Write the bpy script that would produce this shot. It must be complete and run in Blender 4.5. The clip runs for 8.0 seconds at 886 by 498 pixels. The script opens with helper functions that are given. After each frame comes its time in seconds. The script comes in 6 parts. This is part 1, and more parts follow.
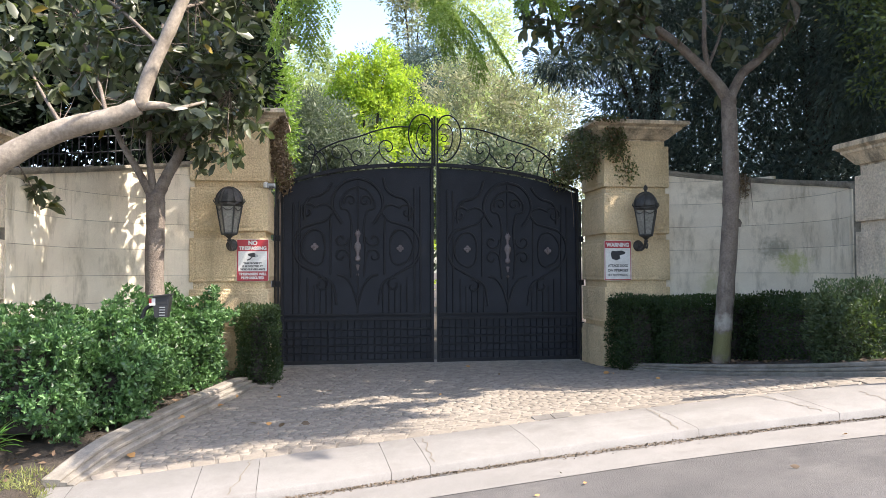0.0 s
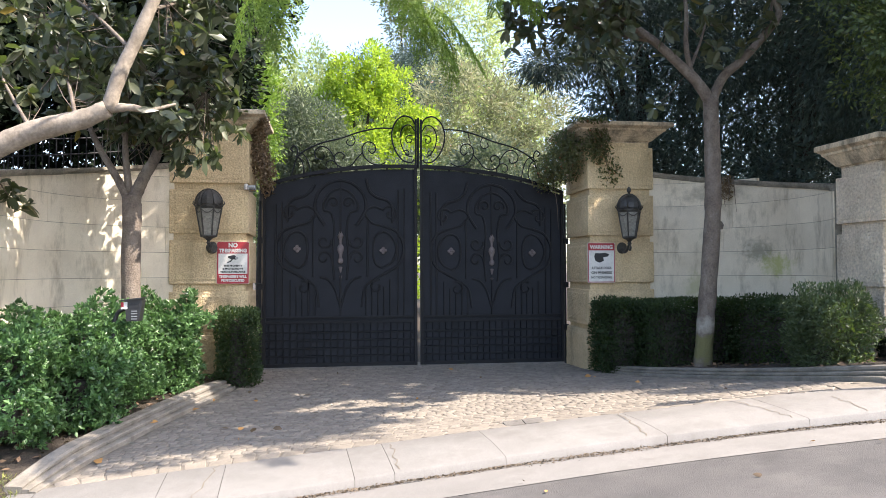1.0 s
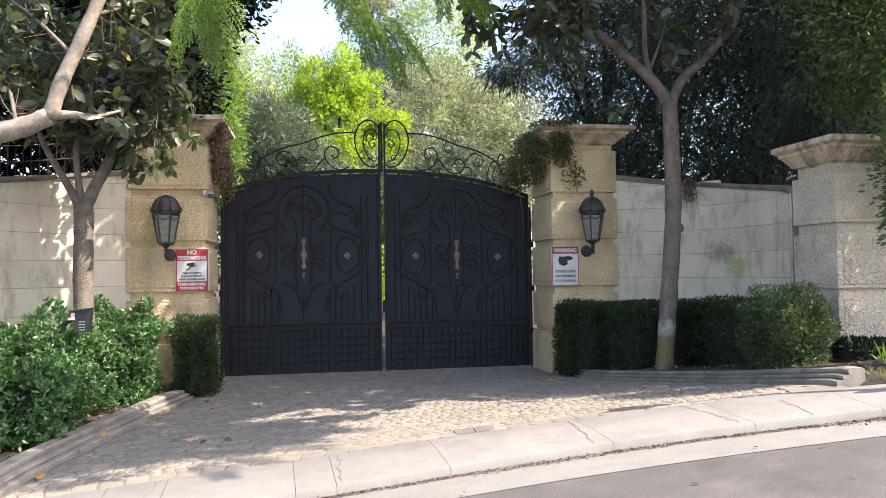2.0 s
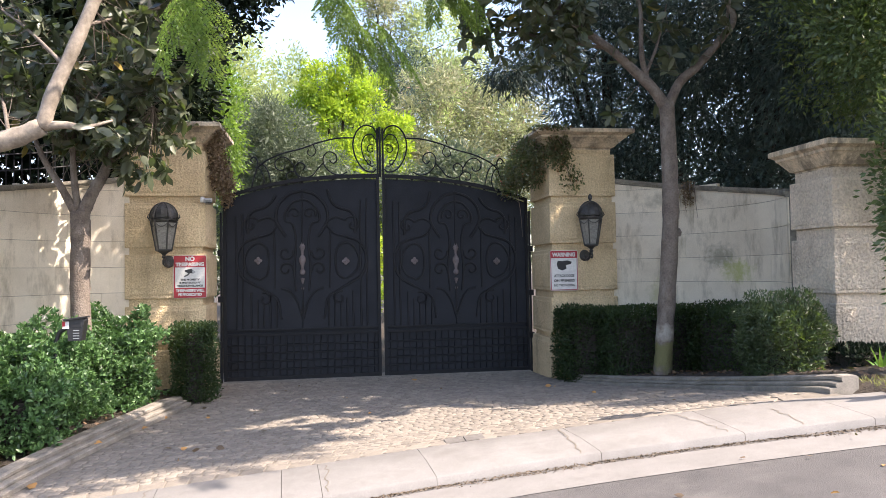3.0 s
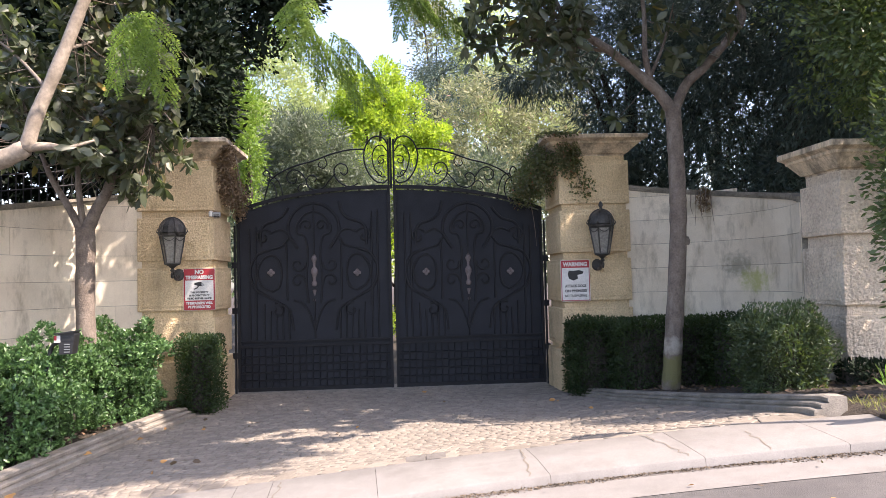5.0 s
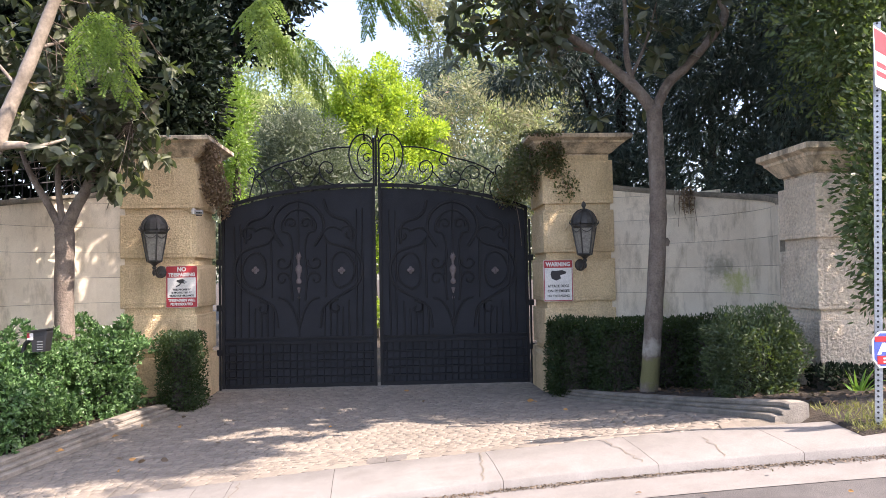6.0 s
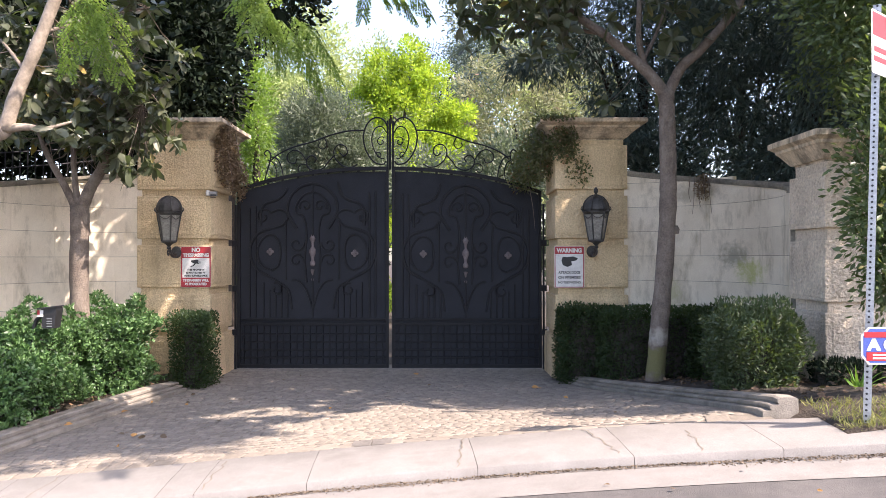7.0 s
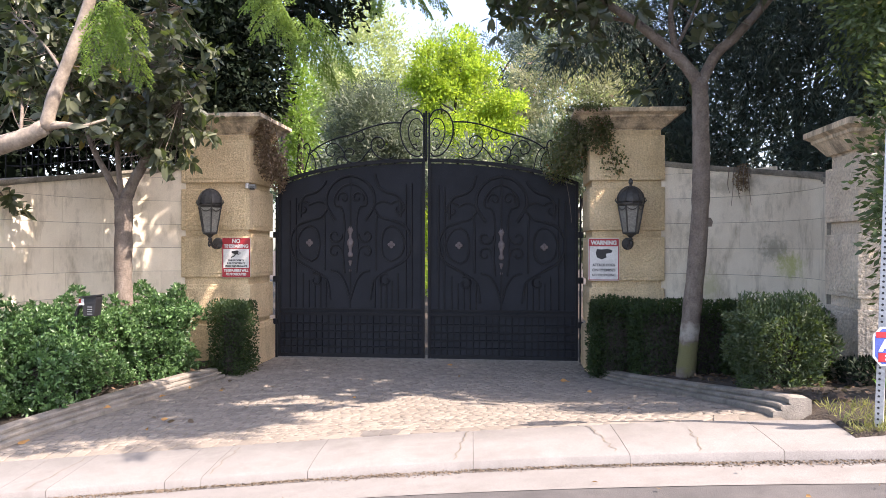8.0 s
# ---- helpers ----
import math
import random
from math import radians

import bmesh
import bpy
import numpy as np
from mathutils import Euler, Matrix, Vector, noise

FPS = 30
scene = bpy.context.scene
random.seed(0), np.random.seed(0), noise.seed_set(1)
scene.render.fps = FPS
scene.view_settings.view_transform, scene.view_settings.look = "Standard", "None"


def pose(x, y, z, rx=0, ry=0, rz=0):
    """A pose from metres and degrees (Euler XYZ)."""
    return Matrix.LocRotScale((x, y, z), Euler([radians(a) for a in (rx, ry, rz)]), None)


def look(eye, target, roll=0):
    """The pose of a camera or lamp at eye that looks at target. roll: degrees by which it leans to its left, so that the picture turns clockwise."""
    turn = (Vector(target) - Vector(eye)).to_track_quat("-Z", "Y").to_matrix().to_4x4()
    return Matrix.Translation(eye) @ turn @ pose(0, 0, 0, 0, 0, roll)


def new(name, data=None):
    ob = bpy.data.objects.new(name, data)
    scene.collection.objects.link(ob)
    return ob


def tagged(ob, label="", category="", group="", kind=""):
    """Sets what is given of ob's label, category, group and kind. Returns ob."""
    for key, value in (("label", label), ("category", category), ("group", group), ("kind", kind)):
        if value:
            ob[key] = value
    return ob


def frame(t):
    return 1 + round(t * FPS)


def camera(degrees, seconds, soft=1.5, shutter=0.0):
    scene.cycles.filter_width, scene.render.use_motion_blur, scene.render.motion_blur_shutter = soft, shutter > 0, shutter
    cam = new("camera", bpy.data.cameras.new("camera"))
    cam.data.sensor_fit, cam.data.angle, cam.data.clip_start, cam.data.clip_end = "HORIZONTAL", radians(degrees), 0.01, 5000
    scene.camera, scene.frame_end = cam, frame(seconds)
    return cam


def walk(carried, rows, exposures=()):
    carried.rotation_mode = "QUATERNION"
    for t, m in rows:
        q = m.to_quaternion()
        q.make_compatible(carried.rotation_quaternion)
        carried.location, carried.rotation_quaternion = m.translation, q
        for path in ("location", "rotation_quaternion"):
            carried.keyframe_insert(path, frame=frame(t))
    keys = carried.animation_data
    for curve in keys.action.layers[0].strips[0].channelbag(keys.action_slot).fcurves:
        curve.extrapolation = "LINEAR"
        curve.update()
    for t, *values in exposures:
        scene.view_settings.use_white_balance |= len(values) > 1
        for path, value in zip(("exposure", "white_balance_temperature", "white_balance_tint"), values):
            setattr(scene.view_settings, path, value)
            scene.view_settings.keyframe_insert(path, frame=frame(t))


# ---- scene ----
cam = camera(62.0, 8.0, soft=0.6)
PATH = [
    (0, (-1.68, -12.331, 1.566), (-1.389, -10.353, 1.624), -0.2),
    (0.5, (-1.552, -12.321, 1.58), (-1.269, -10.342, 1.637), -0.1),
    (1, (-1.41, -12.307, 1.602), (-1.117, -10.33, 1.66), -0.2),
    (1.5, (-1.241, -12.31, 1.622), (-0.925, -10.336, 1.684), -0.5),
    (2, (-1.083, -12.286, 1.65), (-0.746, -10.315, 1.712), -0.8),
    (2.2, (-1.031, -12.296, 1.65), (-0.693, -10.326, 1.713), -1.0),
    (3.3, (-0.756, -12.308, 1.736), (-0.475, -10.329, 1.801), -1.0),
    (3.5, (-0.614, -12.3, 1.733), (-0.36, -10.317, 1.803), -1.0),
    (4, (-0.315, -12.295, 1.755), (-0.122, -10.305, 1.831), -1.2),
    (4.2, (-0.229, -12.299, 1.772), (-0.059, -10.307, 1.847), -1.4),
    (5.3, (0.228, -12.282, 1.776), (0.339, -10.287, 1.862), -1.4),
    (5.5, (0.309, -12.282, 1.792), (0.416, -10.287, 1.873), -1.4),
    (6, (0.521, -12.289, 1.829), (0.614, -10.292, 1.9), -1.0),
    (6.5, (0.76, -12.28, 1.843), (0.817, -10.282, 1.895), -0.5),
    (7, (0.994, -12.282, 1.857), (0.975, -10.283, 1.881), -0.1),
    (7.5, (1.261, -12.279, 1.874), (1.147, -10.283, 1.875), 0.1),
    (8, (1.527, -12.279, 1.895), (1.325, -10.29, 1.89), 0.1),
]
walk(cam, [(t, look(eye, target, roll)) for t, eye, target, roll in PATH],
     exposures=[(0, 1.95, 6700, 13), (2.5, 1.95, 6850, 16), (5, 1.98, 6950, 22), (8, 2.03, 6900, 22)])

# ---------- light ----------
SUN_DIR = Vector((0.90, -0.43, 1.18)).normalized()
world = bpy.data.worlds.new("sky")
world.use_nodes = True
scene.world = world
wn = world.node_tree
sky = wn.nodes.new("ShaderNodeTexSky")
sky.sky_type = 'NISHITA'
sky.sun_disc = False
sky.sun_elevation = math.asin(SUN_DIR.z)
sky.sun_rotation = math.atan2(SUN_DIR.x, SUN_DIR.y)
sky.altitude = 100
sky.dust_density = 2.0
wn.links.new(sky.outputs[0], wn.nodes["Background"].inputs[0])
wn.nodes["Background"].inputs[1].default_value = 0.15
sun = new("sun", bpy.data.lights.new("sun", 'SUN'))
sun.data.energy = 3.4
sun.data.angle = radians(0.53)
sun.data.color = (1.0, 0.93, 0.82)
sun.matrix_world = look(SUN_DIR * 40, (0, 0, 0))

# ---------- materials ----------


def mat(name, base, dark, rough=0.8, scale=6.0, fine=60.0, bump=0.3, metal=0.0, spec=0.5, stain=None, stain_scale=1.2,
        piece=0.0, depth=0.01, mottle=0.55, stain_at=(0.54, 0.74)):
    """A surface with two scales of colour change, fine relief and, if wanted, stains and a change from piece to piece."""
    m = bpy.data.materials.new(name)
    m.use_nodes = True
    t = m.node_tree
    b = t.nodes["Principled BSDF"]
    co = t.nodes.new("ShaderNodeTexCoord")
    n1 = t.nodes.new("ShaderNodeTexNoise")
    n1.inputs["Scale"].default_value, n1.inputs["Detail"].default_value, n1.inputs["Roughness"].default_value = scale, 8, 0.65
    n2 = t.nodes.new("ShaderNodeTexNoise")
    n2.inputs["Scale"].default_value, n2.inputs["Detail"].default_value = fine, 4
    geo = t.nodes.new("ShaderNodeNewGeometry")
    t.links.new(geo.outputs["Position"], n1.inputs["Vector"])
    t.links.new(geo.outputs["Position"], n2.inputs["Vector"])
    mix = t.nodes.new("ShaderNodeMix")
    mix.data_type = 'RGBA'
    mix.inputs["A"].default_value, mix.inputs["B"].default_value = (*dark, 1), (*base, 1)
    ramp = t.nodes.new("ShaderNodeMapRange")
    ramp.inputs["From Min"].default_value, ramp.inputs["From Max"].default_value = 0.32, 0.62
    t.links.new(n1.outputs["Fac"], ramp.inputs["Value"])
    t.links.new(ramp.outputs["Result"], mix.inputs["Factor"])
    last = mix.outputs["Result"]
    mul = t.nodes.new("ShaderNodeMix")
    mul.data_type, mul.blend_type = 'RGBA', 'MULTIPLY'
    mul.inputs["Factor"].default_value = mottle
    r2 = t.nodes.new("ShaderNodeMapRange")
    r2.inputs["From Min"].default_value, r2.inputs["From Max"].default_value = 0.3, 0.7
    r2.inputs["To Min"].default_value, r2.inputs["To Max"].default_value = 0.55, 1.2
    t.links.new(n2.outputs["Fac"], r2.inputs["Value"])
    t.links.new(last, mul.inputs["A"])
    t.links.new(r2.outputs["Result"], mul.inputs["B"])
    last = mul.outputs["Result"]
    if stain:
        n3 = t.nodes.new("ShaderNodeTexNoise")
        n3.inputs["Scale"].default_value, n3.inputs["Detail"].default_value, n3.inputs["Roughness"].default_value = stain_scale, 9, 0.7
        mp = t.nodes.new("ShaderNodeMapping")
        mp.inputs["Scale"].default_value = (1, 1, 0.35)
        t.links.new(geo.outputs["Position"], mp.inputs["Vector"])
        t.links.new(mp.outputs["Vector"], n3.inputs["Vector"])
        r3 = t.nodes.new("ShaderNodeMapRange")
        r3.inputs["From Min"].default_value, r3.inputs["From Max"].default_value = stain_at
        r3.inputs["To Max"].default_value = 0.75
        t.links.new(n3.outputs["Fac"], r3.inputs["Value"])
        s = t.nodes.new("ShaderNodeMix")
        s.data_type = 'RGBA'
        s.inputs["B"].default_value = (*stain, 1)
        t.links.new(last, s.inputs["A"])
        t.links.new(r3.outputs["Result"], s.inputs["Factor"])
        last = s.outputs["Result"]
    if piece:
        oi = t.nodes.new("ShaderNodeObjectInfo")
        isl = t.nodes.new("ShaderNodeMath")
        isl.operation = 'ADD'
        t.links.new(oi.outputs["Random"], isl.inputs[0])
        t.links.new(geo.outputs["Random Per Island"], isl.inputs[1])
        fr = t.nodes.new("ShaderNodeMath")
        fr.operation = 'FRACT'
        t.links.new(isl.outputs[0], fr.inputs[0])
        hv = t.nodes.new("ShaderNodeHueSaturation")
        r4 = t.nodes.new("ShaderNodeMapRange")
        r4.inputs["To Min"].default_value, r4.inputs["To Max"].default_value = 1 - piece, 1 + piece
        t.links.new(fr.outputs[0], r4.inputs["Value"])
        t.links.new(r4.outputs["Result"], hv.inputs["Value"])
        t.links.new(last, hv.inputs["Color"])
        last = hv.outputs["Color"]
    t.links.new(last, b.inputs["Base Color"])
    b.inputs["Roughness"].default_value = rough
    b.inputs["Metallic"].default_value = metal
    b.inputs["Specular IOR Level"].default_value = spec
    if bump:
        bp = t.nodes.new("ShaderNodeBump")
        bp.inputs["Strength"].default_value, bp.inputs["Distance"].default_value = bump, depth
        t.links.new(n2.outputs["Fac"], bp.inputs["Height"])
        t.links.new(bp.outputs["Normal"], b.inputs["Normal"])
    return m


def leafmat(name, c1, c2, rough=0.45, trans=0.35, tint=(0.35, 0.55, 0.06), rare=None, spec=0.5):
    """Leaves that differ one from another and let some light through."""
    m = bpy.data.materials.new(name)
    m.use_nodes = True
    t = m.node_tree
    b = t.nodes["Principled BSDF"]
    geo = t.nodes.new("ShaderNodeNewGeometry")
    ramp = t.nodes.new("ShaderNodeValToRGB")
    e = ramp.color_ramp.elements
    e[0].color, e[1].color = (*c1, 1), (*c2, 1)
    e[1].position = 0.9
    if rare:
        e[1].position = 0.96
        x = e.new(0.995)
        x.color = (*rare, 1)
    t.links.new(geo.outputs["Random Per Island"], ramp.inputs["Fac"])
    nz = t.nodes.new("ShaderNodeTexNoise")
    nz.inputs["Scale"].default_value, nz.inputs["Detail"].default_value = 1.6, 3
    t.links.new(geo.outputs["Position"], nz.inputs["Vector"])
    mr = t.nodes.new("ShaderNodeMapRange")
    mr.inputs["From Min"].default_value, mr.inputs["From Max"].default_value = 0.3, 0.7
    mr.inputs["To Min"].default_value, mr.inputs["To Max"].default_value = 0.6, 1.3
    t.links.new(nz.outputs["Fac"], mr.inputs["Value"])
    hs = t.nodes.new("ShaderNodeHueSaturation")
    t.links.new(ramp.outputs["Color"], hs.inputs["Color"])
    t.links.new(mr.outputs["Result"], hs.inputs["Value"])
    ramp = hs
    t.links.new(ramp.outputs["Color"], b.inputs["Base Color"])
    b.inputs["Roughness"].default_value = rough
    b.inputs["Specular IOR Level"].default_value = spec
    tr = t.nodes.new("ShaderNodeBsdfTranslucent")
    mul = t.nodes.new("ShaderNodeMix")
    mul.data_type = 'RGBA'
    mul.inputs["Factor"].default_value = 0.5
    mul.inputs["B"].default_value = (*tint, 1)
    t.links.new(ramp.outputs["Color"], mul.inputs["A"])
    t.links.new(mul.outputs["Result"], tr.inputs["Color"])
    mx = t.nodes.new("ShaderNodeMixShader")
    mx.inputs["Fac"].default_value = trans
    t.links.new(b.outputs[0], mx.inputs[1])
    t.links.new(tr.outputs[0], mx.inputs[2])
    t.links.new(mx.outputs[0], t.nodes["Material Output"].inputs["Surface"])
    return m


def plain(name, c, rough=0.5, metal=0.0):
    return mat(name, c, tuple(v * 0.82 for v in c), rough, 9, 120, 0.05, metal)


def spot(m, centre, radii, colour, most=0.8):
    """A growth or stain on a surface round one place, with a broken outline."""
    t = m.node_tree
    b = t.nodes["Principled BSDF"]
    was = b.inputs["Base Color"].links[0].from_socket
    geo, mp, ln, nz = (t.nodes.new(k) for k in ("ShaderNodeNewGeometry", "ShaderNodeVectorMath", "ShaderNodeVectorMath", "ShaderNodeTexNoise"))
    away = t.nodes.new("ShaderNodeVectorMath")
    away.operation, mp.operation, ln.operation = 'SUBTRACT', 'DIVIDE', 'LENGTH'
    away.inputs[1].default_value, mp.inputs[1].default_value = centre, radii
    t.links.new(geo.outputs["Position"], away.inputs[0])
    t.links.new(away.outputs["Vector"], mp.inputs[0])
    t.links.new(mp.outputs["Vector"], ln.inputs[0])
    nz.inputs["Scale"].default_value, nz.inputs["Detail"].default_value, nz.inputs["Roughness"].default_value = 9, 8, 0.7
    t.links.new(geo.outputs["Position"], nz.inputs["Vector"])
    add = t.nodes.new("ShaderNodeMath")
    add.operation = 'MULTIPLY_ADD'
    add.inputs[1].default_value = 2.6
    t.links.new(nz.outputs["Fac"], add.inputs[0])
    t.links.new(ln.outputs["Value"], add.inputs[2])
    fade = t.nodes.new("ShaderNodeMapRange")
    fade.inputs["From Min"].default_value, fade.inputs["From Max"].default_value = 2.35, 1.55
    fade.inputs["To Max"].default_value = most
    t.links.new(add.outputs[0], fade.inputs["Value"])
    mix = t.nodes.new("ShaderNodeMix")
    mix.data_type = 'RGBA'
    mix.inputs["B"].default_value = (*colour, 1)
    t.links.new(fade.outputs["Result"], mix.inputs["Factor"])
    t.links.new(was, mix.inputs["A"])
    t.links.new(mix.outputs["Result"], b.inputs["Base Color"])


M_STONE = mat("tan_sandstone", (0.74, 0.575, 0.355), (0.60, 0.45, 0.265), 0.9, 1.8, 42, 1.0, stain=(0.24, 0.18, 0.11), stain_scale=1.3, piece=0.06, depth=0.02)
M_STONE_PALE = mat("pale_sandstone", (0.76, 0.645, 0.51), (0.62, 0.515, 0.40), 0.9, 2.5, 34, 1.0, stain=(0.2, 0.17, 0.13), stain_scale=1.5, piece=0.05, depth=0.035)
M_CAP = mat("cap_sandstone", (0.76, 0.62, 0.45), (0.58, 0.46, 0.32), 0.9, 3, 40, 0.5, stain=(0.12, 0.10, 0.08), stain_scale=4.5, stain_at=(0.44, 0.60))
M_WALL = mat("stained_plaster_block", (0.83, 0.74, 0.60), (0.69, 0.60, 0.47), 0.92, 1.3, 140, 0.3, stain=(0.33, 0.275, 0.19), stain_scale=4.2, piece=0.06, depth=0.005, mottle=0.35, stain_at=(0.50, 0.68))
spot(M_WALL, (4.96, -1.98, 1.88), (0.34, 0.42, 0.20), (0.27, 0.25, 0.19))
spot(M_WALL, (5.07, -2.26, 1.67), (0.26, 0.34, 0.20), (0.40, 0.42, 0.13))
spot(M_WALL, (4.30, -1.24, 1.30), (0.16, 0.2, 0.28), (0.42, 0.40, 0.20), 0.6)
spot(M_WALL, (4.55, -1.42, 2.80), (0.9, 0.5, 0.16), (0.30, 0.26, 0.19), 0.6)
M_COPING = mat("weathered_coping", (0.30, 0.27, 0.22), (0.13, 0.12, 0.10), 0.92, 4, 50, 0.5)
M_DRAIN = mat("grey_drain_plate", (0.17, 0.155, 0.14), (0.11, 0.10, 0.09), 0.85, 8, 90, 0.4)
M_MORTAR = mat("mortar", (0.20, 0.17, 0.13), (0.13, 0.11, 0.09), 0.95, 8, 70, 0.5)
M_IRON = mat("black_painted_iron", (0.010, 0.011, 0.014), (0.006, 0.0065, 0.009), 0.6, 5, 90, 0.1, spec=0.3)
M_IRON_SHEET = mat("black_painted_sheet", (0.023, 0.026, 0.033), (0.015, 0.017, 0.022), 0.7, 2.5, 70, 0.08, spec=0.25)
M_ORNAMENT = mat("bare_grey_ornament", (0.17, 0.14, 0.14), (0.10, 0.08, 0.08), 0.6, 14, 90, 0.2)
M_LAMP = mat("aged_bronze", (0.075, 0.072, 0.068), (0.035, 0.033, 0.03), 0.55, 12, 80, 0.3, metal=0.3)
M_GLASS = mat("frosted_pane", (0.27, 0.26, 0.23), (0.19, 0.185, 0.165), 0.25, 10, 40, 0.05)
M_SETT = mat("tan_cobble", (0.262, 0.228, 0.188), (0.20, 0.172, 0.142), 0.9, 5, 70, 0.5, piece=0.15, depth=0.005)
M_JOINT = mat("sandy_joint", (0.215, 0.187, 0.152), (0.15, 0.13, 0.105), 0.95, 10, 90, 0.6)
M_CONC = mat("pale_concrete", (0.235, 0.222, 0.209), (0.186, 0.175, 0.163), 0.9, 2.2, 130, 0.18, stain=(0.146, 0.133, 0.121), stain_scale=2.2, piece=0.03, depth=0.004, stain_at=(0.50, 0.72))
M_KERB = mat("kerb_concrete", (0.30, 0.27, 0.23), (0.185, 0.165, 0.138), 0.9, 4, 90, 0.5, stain=(0.12, 0.107, 0.09), stain_scale=3.0, stain_at=(0.48, 0.68))
M_ASPHALT = mat("grey_asphalt", (0.104, 0.097, 0.094), (0.069, 0.065, 0.064), 0.9, 1.5, 160, 0.8, stain=(0.137, 0.127, 0.12), stain_scale=1.1, depth=0.006)
M_SOIL = mat("bark_soil", (0.065, 0.050, 0.037), (0.032, 0.024, 0.018), 0.97, 12, 60, 1.0, depth=0.03)
M_DEBRIS = mat("gutter_debris", (0.20, 0.15, 0.105), (0.09, 0.07, 0.05), 0.97, 14, 90, 1.0, depth=0.02)
M_BARK = mat("brown_grey_bark", (0.215, 0.175, 0.145), (0.125, 0.098, 0.08), 0.92, 7, 50, 1.0, stain=(0.30, 0.265, 0.22), stain_scale=5, depth=0.012)
M_BARK_PALE = mat("pale_grey_bark", (0.35, 0.295, 0.24), (0.21, 0.172, 0.135), 0.9, 7, 30, 0.4, stain=(0.13, 0.105, 0.08), stain_scale=6, depth=0.01, stain_at=(0.50, 0.70))
M_BARK_AND_CORE_SHADE = mat("dark_bark_and_core_shade", (0.06, 0.048, 0.04), (0.03, 0.025, 0.02), 0.95, 9, 50, 0.8)
M_LEAF_MAG = leafmat("magnolia_leaf", (0.036, 0.048, 0.027), (0.115, 0.125, 0.080), 0.38, 0.16, rare=(0.24, 0.17, 0.04))
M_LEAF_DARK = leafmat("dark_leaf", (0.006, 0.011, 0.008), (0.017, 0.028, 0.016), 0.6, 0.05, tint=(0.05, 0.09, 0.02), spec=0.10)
M_LEAF_CONIFER = leafmat("dark_needle_leaf", (0.044, 0.072, 0.067), (0.095, 0.135, 0.118), 0.55, 0.14, tint=(0.10, 0.18, 0.08), spec=0.3)
M_LEAF_YELLOW = leafmat("yellow_green_leaf", (0.09, 0.20, 0.025), (0.36, 0.48, 0.05), 0.5, 0.5, tint=(0.66, 0.85, 0.06))
M_LEAF_GREY = leafmat("grey_green_leaf", (0.055, 0.080, 0.058), (0.16, 0.19, 0.125), 0.55, 0.3, tint=(0.25, 0.35, 0.15))
M_LEAF_OLIVE = leafmat("olive_pink_leaf", (0.08, 0.10, 0.05), (0.34, 0.34, 0.20), 0.6, 0.35, tint=(0.45, 0.5, 0.2), rare=(0.34, 0.2, 0.16))
# distance haze is mixed into this pale leaf colour
M_LEAF_PALE_HAZE = leafmat("pale_far_leaf_haze", (0.25, 0.33, 0.12), (0.42, 0.48, 0.22), 0.6, 0.4, tint=(0.6, 0.7, 0.25))
M_LEAF_HEDGE = leafmat("glossy_hedge_leaf", (0.014, 0.040, 0.018), (0.145, 0.265, 0.10), 0.36, 0.3, tint=(0.22, 0.5, 0.10))
M_LEAF_LAUREL = leafmat("laurel_leaf", (0.036, 0.060, 0.030), (0.105, 0.145, 0.060), 0.42, 0.28, rare=(0.24, 0.21, 0.07))
# brighter green with the sunlight on the leaves put into the colour
M_LEAF_LIT = leafmat("sunlit_shrub_leaf", (0.04, 0.10, 0.02), (0.20, 0.32, 0.05), 0.5, 0.4, tint=(0.45, 0.7, 0.08))
M_LEAF_BOX = leafmat("boxwood_leaf", (0.014, 0.030, 0.015), (0.036, 0.060, 0.026), 0.5, 0.2, spec=0.25)
M_LEAF_BUSH = leafmat("bush_leaf", (0.022, 0.042, 0.022), (0.080, 0.112, 0.054), 0.5, 0.22)
M_LEAF_FROND = leafmat("frond_leaf", (0.075, 0.15, 0.028), (0.19, 0.29, 0.058), 0.5, 0.45, tint=(0.45, 0.62, 0.12))
M_LEAF_DRY = leafmat("dry_vine_leaf", (0.11, 0.075, 0.045), (0.22, 0.16, 0.10), 0.8, 0.25, tint=(0.4, 0.25, 0.1))
M_LEAF_VINE = leafmat("vine_leaf", (0.05, 0.065, 0.03), (0.14, 0.12, 0.06), 0.6, 0.25, rare=(0.25, 0.06, 0.04))
M_LEAF_STRAP = leafmat("strap_leaf", (0.06, 0.16, 0.03), (0.13, 0.28, 0.05), 0.4, 0.35)
M_LEAF_FALLEN = leafmat("fallen_leaf", (0.30, 0.12, 0.035), (0.45, 0.24, 0.08), 0.7, 0.1, tint=(0.5, 0.3, 0.1), rare=(0.1, 0.07, 0.05))
M_GRASS = leafmat("dry_grass", (0.08, 0.12, 0.03), (0.26, 0.26, 0.09), 0.7, 0.35, tint=(0.4, 0.42, 0.1))
M_WHITE = plain("white_paint", (0.75, 0.73, 0.70), 0.4)
M_RED = plain("red_paint", (0.42, 0.025, 0.035), 0.4)
M_BLACK = plain("black_ink", (0.02, 0.02, 0.022), 0.5)
M_BLUE = plain("blue_paint", (0.06, 0.10, 0.38), 0.45)
M_PLASTIC = plain("black_plastic", (0.022, 0.022, 0.024), 0.45)
M_ALU = plain("grey_aluminium", (0.42, 0.42, 0.42), 0.4, 0.7)
M_GALV = mat("galvanised_steel", (0.55, 0.55, 0.55), (0.38, 0.39, 0.40), 0.45, 14, 60, 0.1, metal=0.5)

# ---------- mesh helpers ----------


